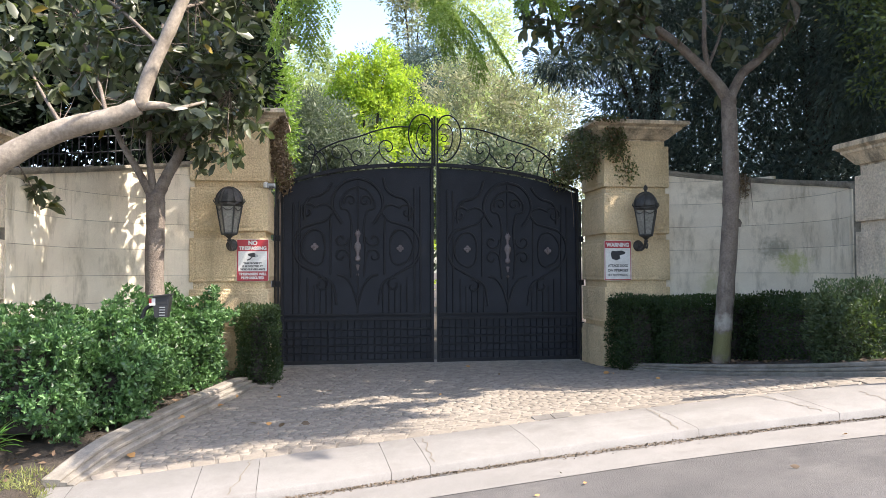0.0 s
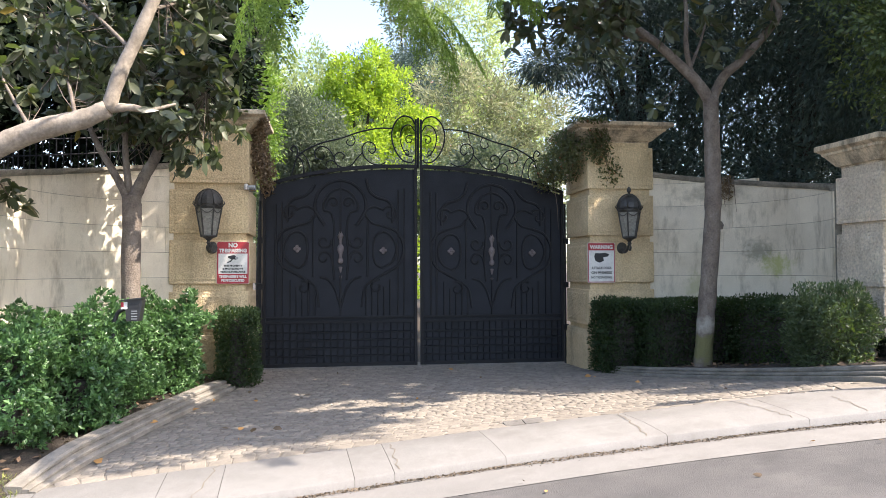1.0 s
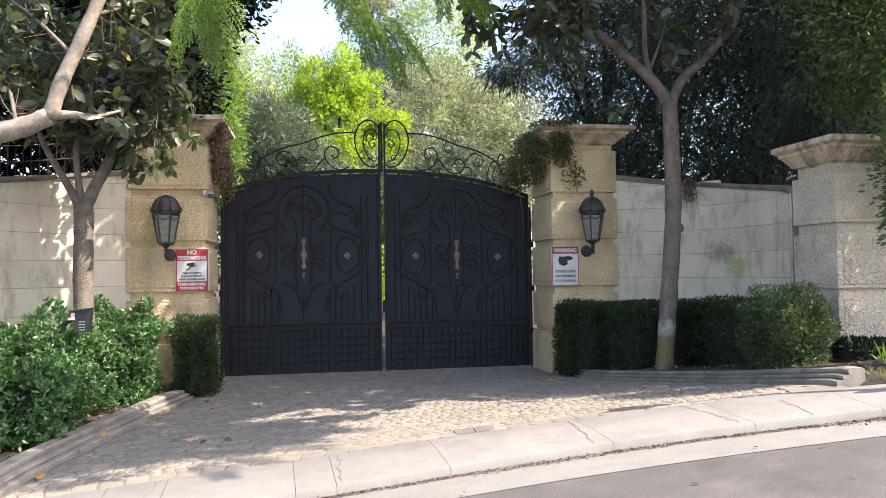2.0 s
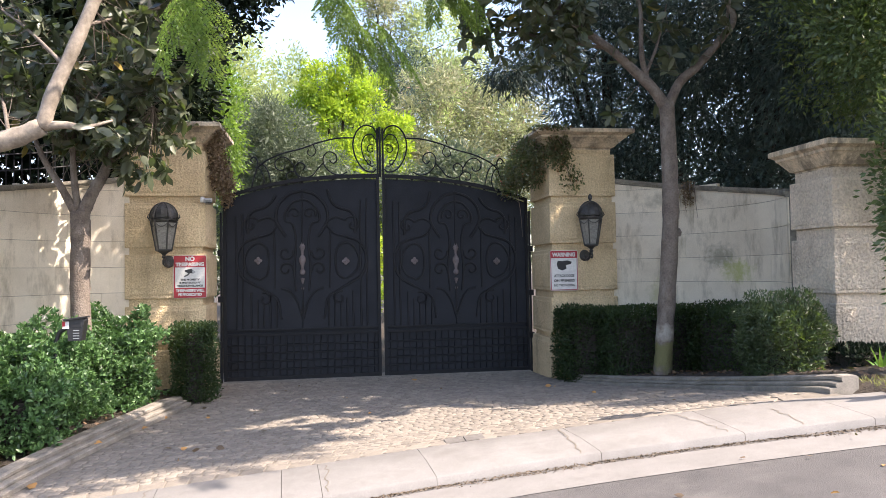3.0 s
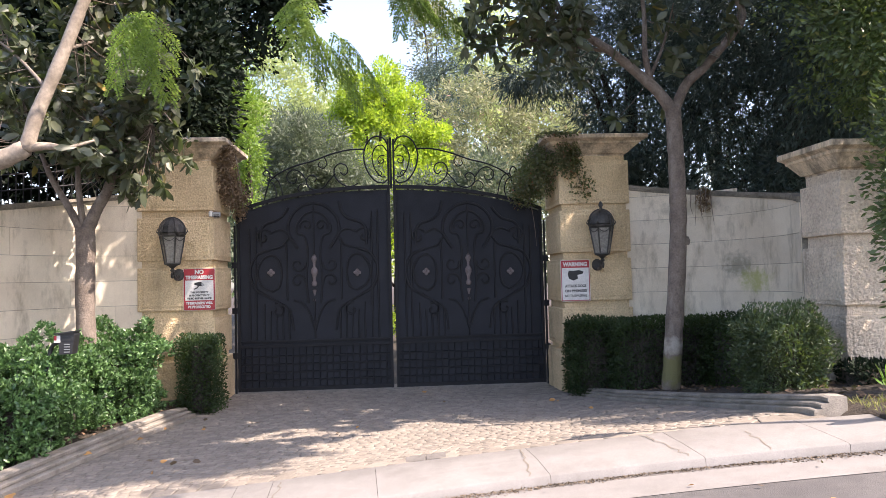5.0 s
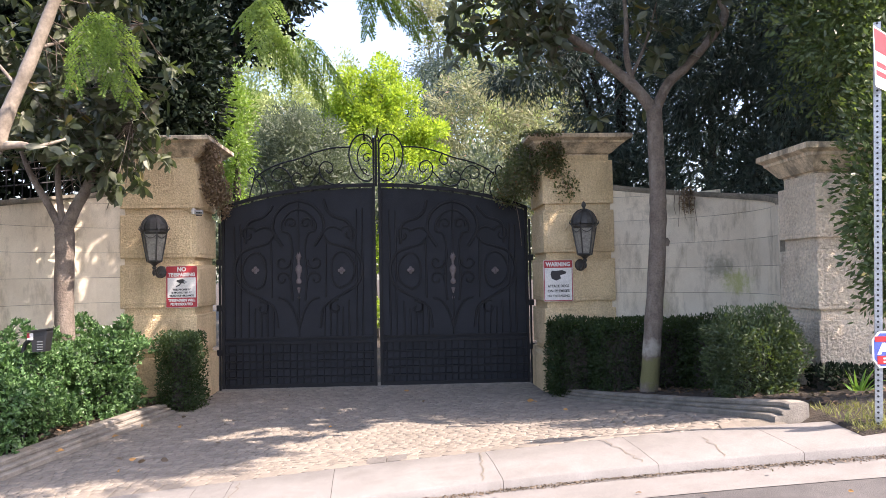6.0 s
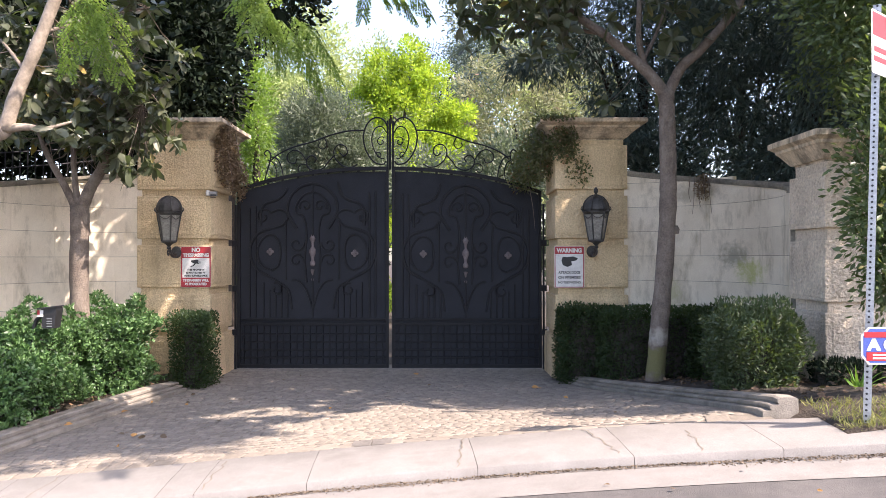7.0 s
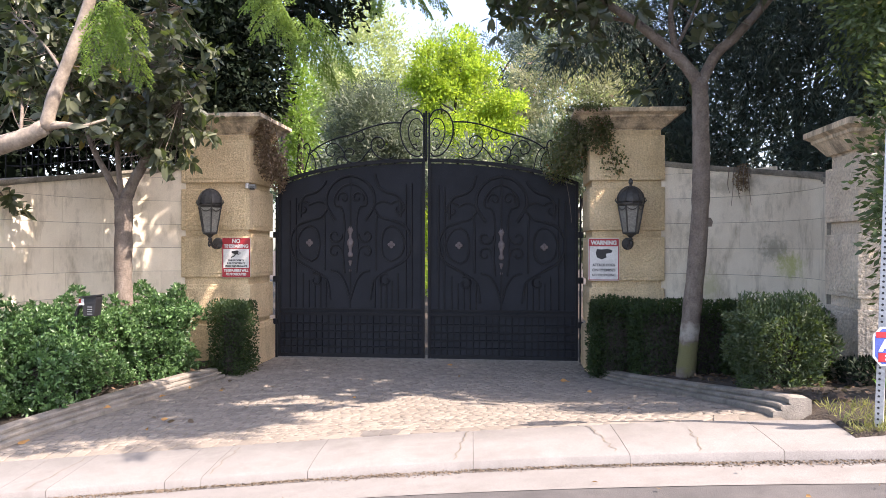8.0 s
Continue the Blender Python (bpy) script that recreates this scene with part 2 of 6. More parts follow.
def from_bm(name, bm, material, smooth=False):
    me = bpy.data.meshes.new(name)
    bm.normal_update()
    bm.to_mesh(me)
    bm.free()
    me.materials.append(material)
    if smooth:
        me.shade_smooth()
    return me


def part(name, bm, material, parent=None, label="", smooth=False):
    """Links a bmesh or mesh as one mesh object, under a thing if given."""
    if isinstance(bm, bpy.types.Mesh):
        me = bm
        if not me.materials:
            me.materials.append(material)
    else:
        me = from_bm(name, bm, material, smooth)
    ob = new(name, me)
    if parent is not None:
        ob.parent = parent
    if label:
        tagged(ob, label)
    return ob


def thing(name, label, category, group="", kind="", at=(0, 0, 0)):
    ob = new(name)
    ob.location = at
    ob.empty_display_size = 0.1
    return tagged(ob, label, category, group, kind)


def raw(name, verts, faces, material, smooth=False):
    me = bpy.data.meshes.new(name)
    me.from_pydata([tuple(v) for v in verts], [], faces)
    me.materials.append(material)
    if smooth:
        me.shade_smooth()
    return me


def fast(name, verts, quads, material):
    """A mesh of many faces of one size, from arrays."""
    verts = np.asarray(verts, np.float32)
    quads = np.asarray(quads, np.int32)
    k = quads.shape[1]
    me = bpy.data.meshes.new(name)
    me.vertices.add(len(verts))
    me.vertices.foreach_set("co", verts.ravel())
    me.loops.add(quads.size)
    me.loops.foreach_set("vertex_index", quads.ravel())
    me.polygons.add(len(quads))
    me.polygons.foreach_set("loop_start", np.arange(0, quads.size, k, dtype=np.int32))
    me.update(calc_edges=True)
    me.materials.append(material)
    return me


def box(bm, x0, x1, y0, y1, z0, z1, bevel=0.0):
    r = bmesh.ops.create_cube(bm, size=1)
    bmesh.ops.scale(bm, vec=(x1 - x0, y1 - y0, z1 - z0), verts=r["verts"])
    bmesh.ops.translate(bm, vec=((x0 + x1) / 2, (y0 + y1) / 2, (z0 + z1) / 2), verts=r["verts"])
    if bevel:
        es = list({e for v in r["verts"] for e in v.link_edges})
        bmesh.ops.bevel(bm, geom=es, offset=bevel, segments=2, affect='EDGES', profile=0.6)
    return bm


def newbox(*a, bevel=0.0):
    return box(bmesh.new(), *a, bevel=bevel)


def tube(bm, pts, radii, sides=8, cap=True):
    """A round bar along points; radii is one number or one for each point."""
    pts = [Vector(p) for p in pts]
    if not hasattr(radii, "__len__"):
        radii = [radii] * len(pts)
    rings = []
    side = None
    for i, p in enumerate(pts):
        d = (pts[min(i + 1, len(pts) - 1)] - pts[max(i - 1, 0)])
        d = d.normalized() if d.length > 1e-9 else Vector((0, 0, 1))
        if side is None:
            side = d.cross(Vector((0, 1, 0)) if abs(d.y) < 0.9 else Vector((1, 0, 0))).normalized()
        side = (side - d * side.dot(d))
        side = side.normalized() if side.length > 1e-6 else d.orthogonal().normalized()
        up = d.cross(side)
        rings.append([bm.verts.new(p + radii[i] * (math.cos(a) * side + math.sin(a) * up))
                      for a in (2 * math.pi * k / sides for k in range(sides))])
    for a, b in zip(rings, rings[1:]):
        for k in range(sides):
            bm.faces.new((a[k], a[(k + 1) % sides], b[(k + 1) % sides], b[k]))
    if cap:
        bm.faces.new(rings[0][::-1])
        bm.faces.new(rings[-1])
    return bm


def spline(pts, n=8):
    """Catmull-Rom through the points."""
    pts = [Vector(p) for p in pts]
    q = [pts[0] * 2 - pts[1]] + pts + [pts[-1] * 2 - pts[-2]]
    out = []
    for i in range(1, len(q) - 2):
        a, b, c, d = q[i - 1:i + 3]
        for k in range(n):
            u = k / n
            out.append(0.5 * ((2 * b) + (c - a) * u + (2 * a - 5 * b + 4 * c - d) * u * u + (3 * b - a - 3 * c + d) * u ** 3))
    return out + [pts[-1]]


def lathe(bm, profile, centre=(0, 0, 0), sides=20, squash=(1, 1)):
    rings = []
    for r, z in profile:
        rings.append([bm.verts.new((centre[0] + r * squash[0] * math.cos(a), centre[1] + r * squash[1] * math.sin(a), centre[2] + z))
                      for a in (2 * math.pi * k / sides for k in range(sides))])
    for a, b in zip(rings, rings[1:]):
        for k in range(sides):
            bm.faces.new((a[k], a[(k + 1) % sides], b[(k + 1) % sides], b[k]))
    bm.faces.new(rings[0][::-1])
    bm.faces.new(rings[-1])
    return bm


def prism(bm, outline, y0, y1):
    """A flat outline in x and z, given depth along y."""
    a = [bm.verts.new((x, y0, z)) for x, z in outline]
    b = [bm.verts.new((x, y1, z)) for x, z in outline]
    n = len(outline)
    bm.faces.new(a)
    bm.faces.new(b[::-1])
    for i in range(n):
        bm.faces.new((a[i], b[i], b[(i + 1) % n], a[(i + 1) % n]))
    bmesh.ops.recalc_face_normals(bm, faces=bm.faces)
    return bm


def unit(v):
    return v / np.maximum(np.linalg.norm(v, axis=1, keepdims=True), 1e-9)


def leaves(name, pos, direction, size, material, ratio=0.45, rng=None, fold=0.25, rich=False, droop=0.0):
    """Many leaves in one mesh: a folded blade at each place, pointing along its direction."""
    n = len(pos)
    d = unit(direction)
    ref = rng.normal(size=(n, 3))
    s = unit(np.cross(d, ref))
    u = np.cross(s, d)
    L = (size * rng.uniform(0.7, 1.25, n))[:, None]
    W = L * ratio * 0.5
    tip = pos + d * L
    tip[:, 2] -= (L * droop)[:, 0]
    if rich:
        m1, m2 = pos + d * L * 0.35, pos + d * L * 0.72
        m1[:, 2] += (L * 0.03)[:, 0]
        m2[:, 2] -= (L * droop * 0.45)[:, 0]
        v = np.stack([pos, m1 + s * W * 0.85 + u * W * fold, m2 + s * W + u * W * fold, tip,
                      m2 - s * W + u * W * fold, m1 - s * W * 0.85 + u * W * fold, m1, m2], 1)
        base = np.arange(n)[:, None] * 8
        f = np.concatenate([base + np.array([[0, 6, 1, 1]]), base + np.array([[0, 5, 6, 6]])], 0)
        q = np.concatenate([base + np.array([[6, 7, 2, 1]]), base + np.array([[5, 4, 7, 6]])], 0)
        t = np.concatenate([base + np.array([[0, 6, 1]]), base + np.array([[0, 5, 6]]), base + np.array([[7, 3, 2]]),
                            base + np.array([[4, 3, 7]])], 0)
        tri = np.concatenate([t, q[:, [0, 1, 2]], q[:, [0, 2, 3]]], 0)
        return fast(name, v.reshape(-1, 3), tri, material)
    mid = pos + d * L * 0.5
    v = np.stack([pos, mid + s * W + u * W * fold, tip, mid - s * W + u * W * fold], 1)
    base = np.arange(n)[:, None] * 4
    return fast(name, v.reshape(-1, 3), np.concatenate([base + np.array([[0, 2, 1]]), base + np.array([[0, 3, 2]])], 0), material)


def clumps(rng, centre, radii, count, per, spread, shell=0.5):
    """Places of leaves gathered in clumps within an ellipsoid, and their outward directions."""
    c = unit(rng.normal(size=(count, 3))) * (shell + (1 - shell) * rng.random((count, 1)) ** 0.6)
    c = c * np.array(radii) + np.array(centre)
    off = unit(rng.normal(size=(count * per, 3))) * rng.random((count * per, 1)) ** 0.5 * spread
    p = np.repeat(c, per, 0) + off
    d = unit(off) + unit(np.repeat(c, per, 0) - np.array(centre)) * 0.5 + rng.normal(size=p.shape) * 0.4
    return p, d


def joined(*pairs):
    return np.concatenate([a for a, _ in pairs]), np.concatenate([b for _, b in pairs])


def tapered(bm, pts, r0, r1, sides=10, n=6, wobble=0.0, seed=0):
    r = random.Random(seed)
    p = spline(pts, n)
    k = len(p) - 1
    rad = [(r0 + (r1 - r0) * i / k) * (1 + wobble * r.uniform(-1, 1)) for i in range(k + 1)]
    return tube(bm, p, rad, sides)


# ---------- levels ----------
def gz(x, y):
    """The height of drive and street: level at the gate, with the hill of the street at the front."""
    s = np.clip(-np.asarray(y, float) / 6.2, 0, 1) ** 1.6
    return s * (0.105 * np.clip(x, -60, 60) + 0.21)


def y_edge(x):
    return -5.85 - 0.07 * np.maximum(0, x) ** 1.7


def y_joint(x):
    return -6.74 - 0.05 * np.maximum(0, np.minimum(x, 6)) ** 1.7


def y_asphalt(x):
    return y_joint(x) - 0.52 + 0.012 * np.maximum(0, np.minimum(x, 6))


LEFT_IN = [(-2.74, -1.85), (-2.86, -2.5), (-3.07, -3.3), (-3.30, -4.15), (-3.56, -5.1), (-3.76, -5.95)]
RIGHT_IN = [(2.66, -1.72), (2.92, -2.5), (3.22, -3.4), (3.42, -4.4), (3.50, -5.4), (3.50, -6.33)]


def x_left(y):
    return np.interp(-np.asarray(y, float), [-p[1] for p in LEFT_IN], [p[0] for p in LEFT_IN])


def x_right(y):
    return np.interp(-np.asarray(y, float), [-p[1] for p in RIGHT_IN], [p[0] for p in RIGHT_IN])


def bed(x, y):
    """The planting beds and verges, raised behind the kerbs."""
    z = gz(x, y)
    side = np.where(np.asarray(x) < 0, np.clip((x_left(y) - 0.2 - x) / 0.15, 0, 1), np.clip((x - x_right(y) - 0.2) / 0.15, 0, 1))
    near = np.clip((np.asarray(y) + 6.9) / 0.3, 0, 1)
    up = np.where(np.asarray(x) < 0, 0.10, np.interp(-np.asarray(y, float), [1.7, 4.8, 6.1], [0.09, 0.145, 0.035]))
    return z + side * near * np.where(np.asarray(y) > -0.4, 0, 1) * up


# ---------- ground, road, kerbs ----------
def grid(name, xs, ys, zf, material):
    X, Y = np.meshgrid(xs, ys)
    Z = zf(X, Y)
    n, k = X.shape[1], X.shape[0]
    i = (np.arange(k - 1)[:, None] * n + np.arange(n - 1)[None, :]).ravel()
    me = fast(name, np.stack([X, Y, Z], -1).reshape(-1, 3), np.stack([i, i + 1, i + n + 1, i + n], 1), material)
    me.shade_smooth()
    return me


def ground_z(X, Y):
    z = bed(X, Y) - 0.035
    z = np.where(Y < -6.55, gz(X, Y) - 0.22, z)
    right = (X > x_right(Y) + 0.25) & (Y > y_joint(X) + 0.22)
    left = (X < x_left(Y) - 0.25) & (Y > -6.45)
    rough = 0.012 * np.sin(X * 9.1 + Y * 3.3) * np.sin(Y * 7.7 - X * 2.1)
    return np.where(right | left, bed(X, Y) + rough, z)


XS = np.concatenate([[-400, -120, -50, -25, -14], np.arange(-9, 9.01, 0.12), [14, 25, 50, 120, 400]])
YS = np.concatenate([[-400, -120, -50, -25, -14], np.arange(-9, 1.01, 0.12), [3, 8, 16, 30, 60, 120, 400]])
tagged(part("ground", grid("ground", XS, YS, ground_z, M_SOIL), M_SOIL), "dark bark mulch and bare soil", "ground", kind="structure")


def strip(name, x0, x1, ya, yb, za, zb, material, step=0.15, rows=3):
    """A band along the street between two curves, with its own heights."""
    xs = np.arange(x0, x1 + 1e-6, step)
    v = []
    for k in range(rows + 1):
        u = k / rows
        v.append(np.stack([xs, ya(xs) * (1 - u) + yb(xs) * u, za(xs) * (1 - u) + zb(xs) * u], 1))
    v = np.concatenate(v)
    n = len(xs)
    i = (np.arange(rows)[:, None] * n + np.arange(n - 1)[None, :]).ravel()
    me = fast(name, v, np.stack([i, i + 1, i + n + 1, i + n], 1), material)
    me.shade_smooth()
    return me


def street(x):
    return 0.21 + 0.105 * np.clip(x, -60, 60)


def ragged(x):
    """The broken edge where the asphalt laps over the gutter pan."""
    return y_asphalt(x) + 0.012 * np.sin(x * 7.3) + 0.009 * np.sin(x * 17.9 + 1) + 0.007 * np.sin(x * 31.0 + 2)


road = part("road", strip("road", -60, 60, ragged, lambda x: y_asphalt(x) * 0 - 16.0, lambda x: street(x) - 0.085,
                          lambda x: street(x) + 0.03, M_ASPHALT, 0.1, 14), M_ASPHALT)
tagged(road, "worn grey asphalt street sloping along the kerb", "road", kind="structure")
gut = part("gutter", strip("gutter", -40, 40, lambda x: y_joint(x) - 0.02, lambda x: y_asphalt(x) - 0.05, lambda x: street(x) - 0.11,
                           lambda x: street(x) - 0.080, M_CONC, 0.25, 2), M_CONC)
tagged(gut, "pale concrete gutter pan beside the asphalt", "gutter", kind="structure")

# concrete apron of separate slabs across the drive, dropping to the gutter
apron = thing("pavement", "pale sunlit concrete drive apron with cracked joints", "apron", kind="structure")
SLABS = [-6.5, -4.9, -3.75, -2.75, -2.28, -1.28, -0.98, -0.12, 1.17, 2.3, 3.3, 4.1]
for a, b in zip(SLABS, SLABS[1:]):
    xs = np.linspace(a + 0.0018, b - 0.0018, max(3, int((b - a) / 0.2)))
    vs, n = [], len(xs)
    for off, dz in ((0.008, -0.14), (0.008, 0.002), (0.014, 0.006), (0.45, -0.012), (0.835, -0.034), (0.860, -0.045), (0.87, -0.2)):
        y = y_edge(xs) + (y_joint(xs) + 0.03 - y_edge(xs)) * off / 0.87
        vs.append(np.stack([xs + (off - 0.4) * 0.06, y, street(xs) * np.clip(-y / 6.2, 0, 1) ** 1.6 + dz], 1))
    vs = np.concatenate(vs)
    i = (np.arange(6)[:, None] * n + np.arange(n - 1)[None, :]).ravel()
    me = fast("slab", vs, np.stack([i, i + n, i + n + 1, i + 1], 1), M_CONC)
    part("slab", me, M_CONC, apron)


def apron_top(x, u):
    """A place on the apron: u runs from the cobbles to the gutter."""
    y = float(y_edge(x) + (y_joint(x) + 0.03 - y_edge(x)) * u)
    z = float(street(x)) * min(1, -y / 6.2) ** 1.6
    return Vector((x + (u * 0.87 - 0.4) * 0.06, y, z + float(np.interp(u * 0.87, [0.014, 0.45, 0.835], [0.006, -0.012, -0.034])) + 0.0025))


for k, (xa, xb, ua, ub) in enumerate(((1.12, 1.02, 0.03, 0.95), (2.12, 2.22, 0.05, 0.9), (-2.35, -2.48, 0.02, 0.95), (2.85, 2.78, 0.3, 0.95), (-0.9, -0.95, 0.1, 0.9))):
    rk = random.Random(k)
    bm, prev = bmesh.new(), None
    for j in range(13):
        u = ua + (ub - ua) * j / 12
        c = apron_top(xa + (xb - xa) * j / 12 + rk.uniform(-0.022, 0.022), u)
        w = 0.0035 + 0.003 * rk.random()
        pair = (bm.verts.new(c - Vector((w, 0, 0.105 * w))), bm.verts.new(c + Vector((w, 0, 0.105 * w))))
        if prev:
            bm.faces.new((prev[0], pair[0], pair[1], prev[1]))
        prev = pair
    part("crack", bm, M_MORTAR, apron, "dark jagged crack")
# kerb of the verge on the far side, with its upright face
for a, b in ((4.10, 5.6), (5.62, 8.5), (8.52, 14)):
    xs = np.linspace(a + 0.006, b - 0.006, 12)
    n = len(xs)
    vs = []
    rise = np.clip((xs - 4.1) / 0.5, 0, 1) * 0.05 - 0.03
    for y0, dz, r in ((0.30, -0.1, 0), (0.30, 0.0, 1), (0.28, 0.012, 1), (0.05, 0.01, 1), (0.0, -0.01, 1), (-0.015, -0.14, 0)):
        vs.append(np.stack([xs, y_joint(xs) + y0, street(xs) + dz + r * rise], 1))
    i = (np.arange(5)[:, None] * n + np.arange(n - 1)[None, :]).ravel()
    vs = np.concatenate(vs)
    faces = [tuple(f) for f in np.stack([i, i + n, i + n + 1, i + 1], 1).tolist()] + [tuple(range(0, 6 * n, n)), tuple(range(n - 1, 6 * n, n))[::-1]]
    part("kerb_stone", raw("kerb_stone", vs.tolist(), faces, M_CONC), M_CONC, apron)

PROFILE = [(0.0, -0.05), (0.0, 0.045), (0.010, 0.055), (0.058, 0.058), (0.072, 0.062), (0.070, 0.070), (0.060, 0.074), (0.060, 0.100), (0.070, 0.110), (0.118, 0.113),
           (0.132, 0.118), (0.130, 0.127), (0.120, 0.132), (0.120, 0.165), (0.145, 0.182), (0.26, 0.185), (0.285, 0.17), (0.29, -0.1)]


def kerb(name, path, sign, label, high):
    pts = spline([(x, y, 0) for x, y in path], 8)
    bm = bmesh.new()
    rings = []
    for i, p in enumerate(pts):
        d = (pts[min(i + 1, len(pts) - 1)] - pts[max(i - 1, 0)]).normalized()
        nrm = Vector((d.y, -d.x, 0)) * sign
        z = float(gz(p.x, p.y))
        k = (0.75 + 0.25 * min(1, i / 8)) * (1 - 0.65 * max(0, (i - len(pts) + 9) / 8) ** 1.5) if sign > 0 else 0.6 + 0.4 * i / (len(pts) - 1)
        rings.append([bm.verts.new((p.x + nrm.x * o, p.y + nrm.y * o, z + h * high * (k if h > 0 else 1))) for o, h in PROFILE])
    for a, b in zip(rings, rings[1:]):
        for k in range(len(PROFILE) - 1):
            bm.faces.new((a[k], a[k + 1], b[k + 1], b[k]))
    bm.faces.new(rings[0])
    bm.faces.new(rings[-1][::-1])
    bmesh.ops.recalc_face_normals(bm, faces=bm.faces)
    return tagged(part(name, bm, M_KERB), label, "kerb", kind="structure")


kerb("kerb_left", LEFT_IN, 1, "stepped moulded concrete kerb, dappled, beside the drive", 0.85)
kerb("kerb_right", RIGHT_IN, -1, "stepped moulded concrete kerb curving round the bed", 0.85)

# driveway bed, below the setts
ys = np.arange(-6.6, 0.61, 0.15)
us = np.linspace(0, 1, 30)
X = np.array([[x_left(y) - 0.06 + u * (x_right(y) - x_left(y) + 0.12) for u in us] for y in ys])
Y = np.maximum(np.repeat(ys[:, None], 30, 1), y_edge(X) - 0.02)
i = (np.arange(len(ys) - 1)[:, None] * 30 + np.arange(29)[None, :]).ravel()
drive = part("driveway", fast("driveway", np.stack([X, Y, gz(X, Y) - 0.003], -1).reshape(-1, 3), np.stack([i, i + 1, i + 31, i + 30], 1), M_JOINT), M_JOINT)
tagged(drive, "tan cobbled driveway in front of the gate, dappled with shade", "driveway", kind="structure")

# ---------- walls and piers ----------
def arc_path(side):
    """Plan of the curved wall from the gate pier out to the end pier."""
    c, r = (3.30 * side, -2.8), 1.86
    pts = []
    stop = 0.52 if side > 0 else 0.0
    a0 = math.radians(82)
    for k in range(25):
        a = a0 + (-stop - a0) * k / 24
        pts.append((c[0] + side * r * math.cos(a), c[1] + r * math.sin(a)))
    if side < 0:
        pts += [(-5.17, -3.1), (-5.185, -3.4), (-5.20, -3.75)]
    return pts


def curved_wall(name, side, z_start, z_end, label):
    path = arc_path(side)
    P = np.array(path)
    seg = np.concatenate([[0], np.cumsum(np.hypot(*np.diff(P, axis=0).T))])
    total = seg[-1]

    def at(s, off):
        x, y = np.interp(s, seg, P[:, 0]), np.interp(s, seg, P[:, 1])
        x2, y2 = np.interp(min(s + 0.05, total), seg, P[:, 0]), np.interp(min(s + 0.05, total), seg, P[:, 1])
        x1, y1 = np.interp(max(s - 0.05, 0), seg, P[:, 0]), np.interp(max(s - 0.05, 0), seg, P[:, 1])
        d = np.array([x2 - x1, y2 - y1])
        d /= np.linalg.norm(d)
        n = np.array([-d[1], d[0]]) * side
        return x + n[0] * off, y + n[1] * off

    def top(s):
        return z_start + (z_end - z_start) * s / total

    def slab(bm, s0, s1, o0, o1, zl, zh, n):
        rings = []
        for k in range(n + 1):
            s = s0 + (s1 - s0) * k / n
            (xa, ya), (xb, yb) = at(s, o0), at(s, o1)
            lo, hi = zl(s), zh(s)
            rings.append([bm.verts.new(v) for v in ((xa, ya, lo), (xa, ya, hi), (xb, yb, hi), (xb, yb, lo))])
        for a, b in zip(rings, rings[1:]):
            for j in range(4):
                bm.faces.new((a[j], a[(j + 1) % 4], b[(j + 1) % 4], b[j]))
        bm.faces.new(rings[0])
        bm.faces.new(rings[-1][::-1])
        bmesh.ops.recalc_face_normals(bm, faces=bm.faces)
        return bm

    wall = part(name, slab(bmesh.new(), 0, total, 0.014, 0.26, lambda s: -0.4, top, 30), M_COPING)
    tagged(wall, label, "wall", kind="structure")
    r = random.Random(5 + side)
    courses = [-0.3] + [0.03 + 0.37 * k for k in range(10)]
    for k in range(10):
        z0, z1 = courses[k], courses[k + 1]
        s = -r.uniform(0, 0.8)
        while s < total:
            e = s + r.uniform(1.0, 1.5)
            a, b = max(s, 0) + 0.0012, min(e, total) - 0.0012
            if b - a > 0.1 and top(a) > z0 + 0.03:
                lift = r.uniform(-0.002, 0.002)
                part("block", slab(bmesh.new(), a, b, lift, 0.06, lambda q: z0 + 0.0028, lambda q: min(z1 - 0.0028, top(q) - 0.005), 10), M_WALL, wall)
            s = e
    bm = bmesh.new()
    slab(bm, 0, total, -0.025, 0.29, top, lambda s: top(s) + 0.03, 24)
    slab(bm, 0, total, -0.045, 0.31, lambda s: top(s) + 0.03, lambda s: top(s) + 0.075, 24)
    part("coping", bm, M_COPING, wall, "dark weathered wall coping")
    return wall


curved_wall("wall_east", 1, 3.13, 2.60, "pale stained block wall, mossy, curving to the end pier")
curved_wall("wall_west", -1, 3.16, 2.62, "pale plastered block wall dappled with sun")


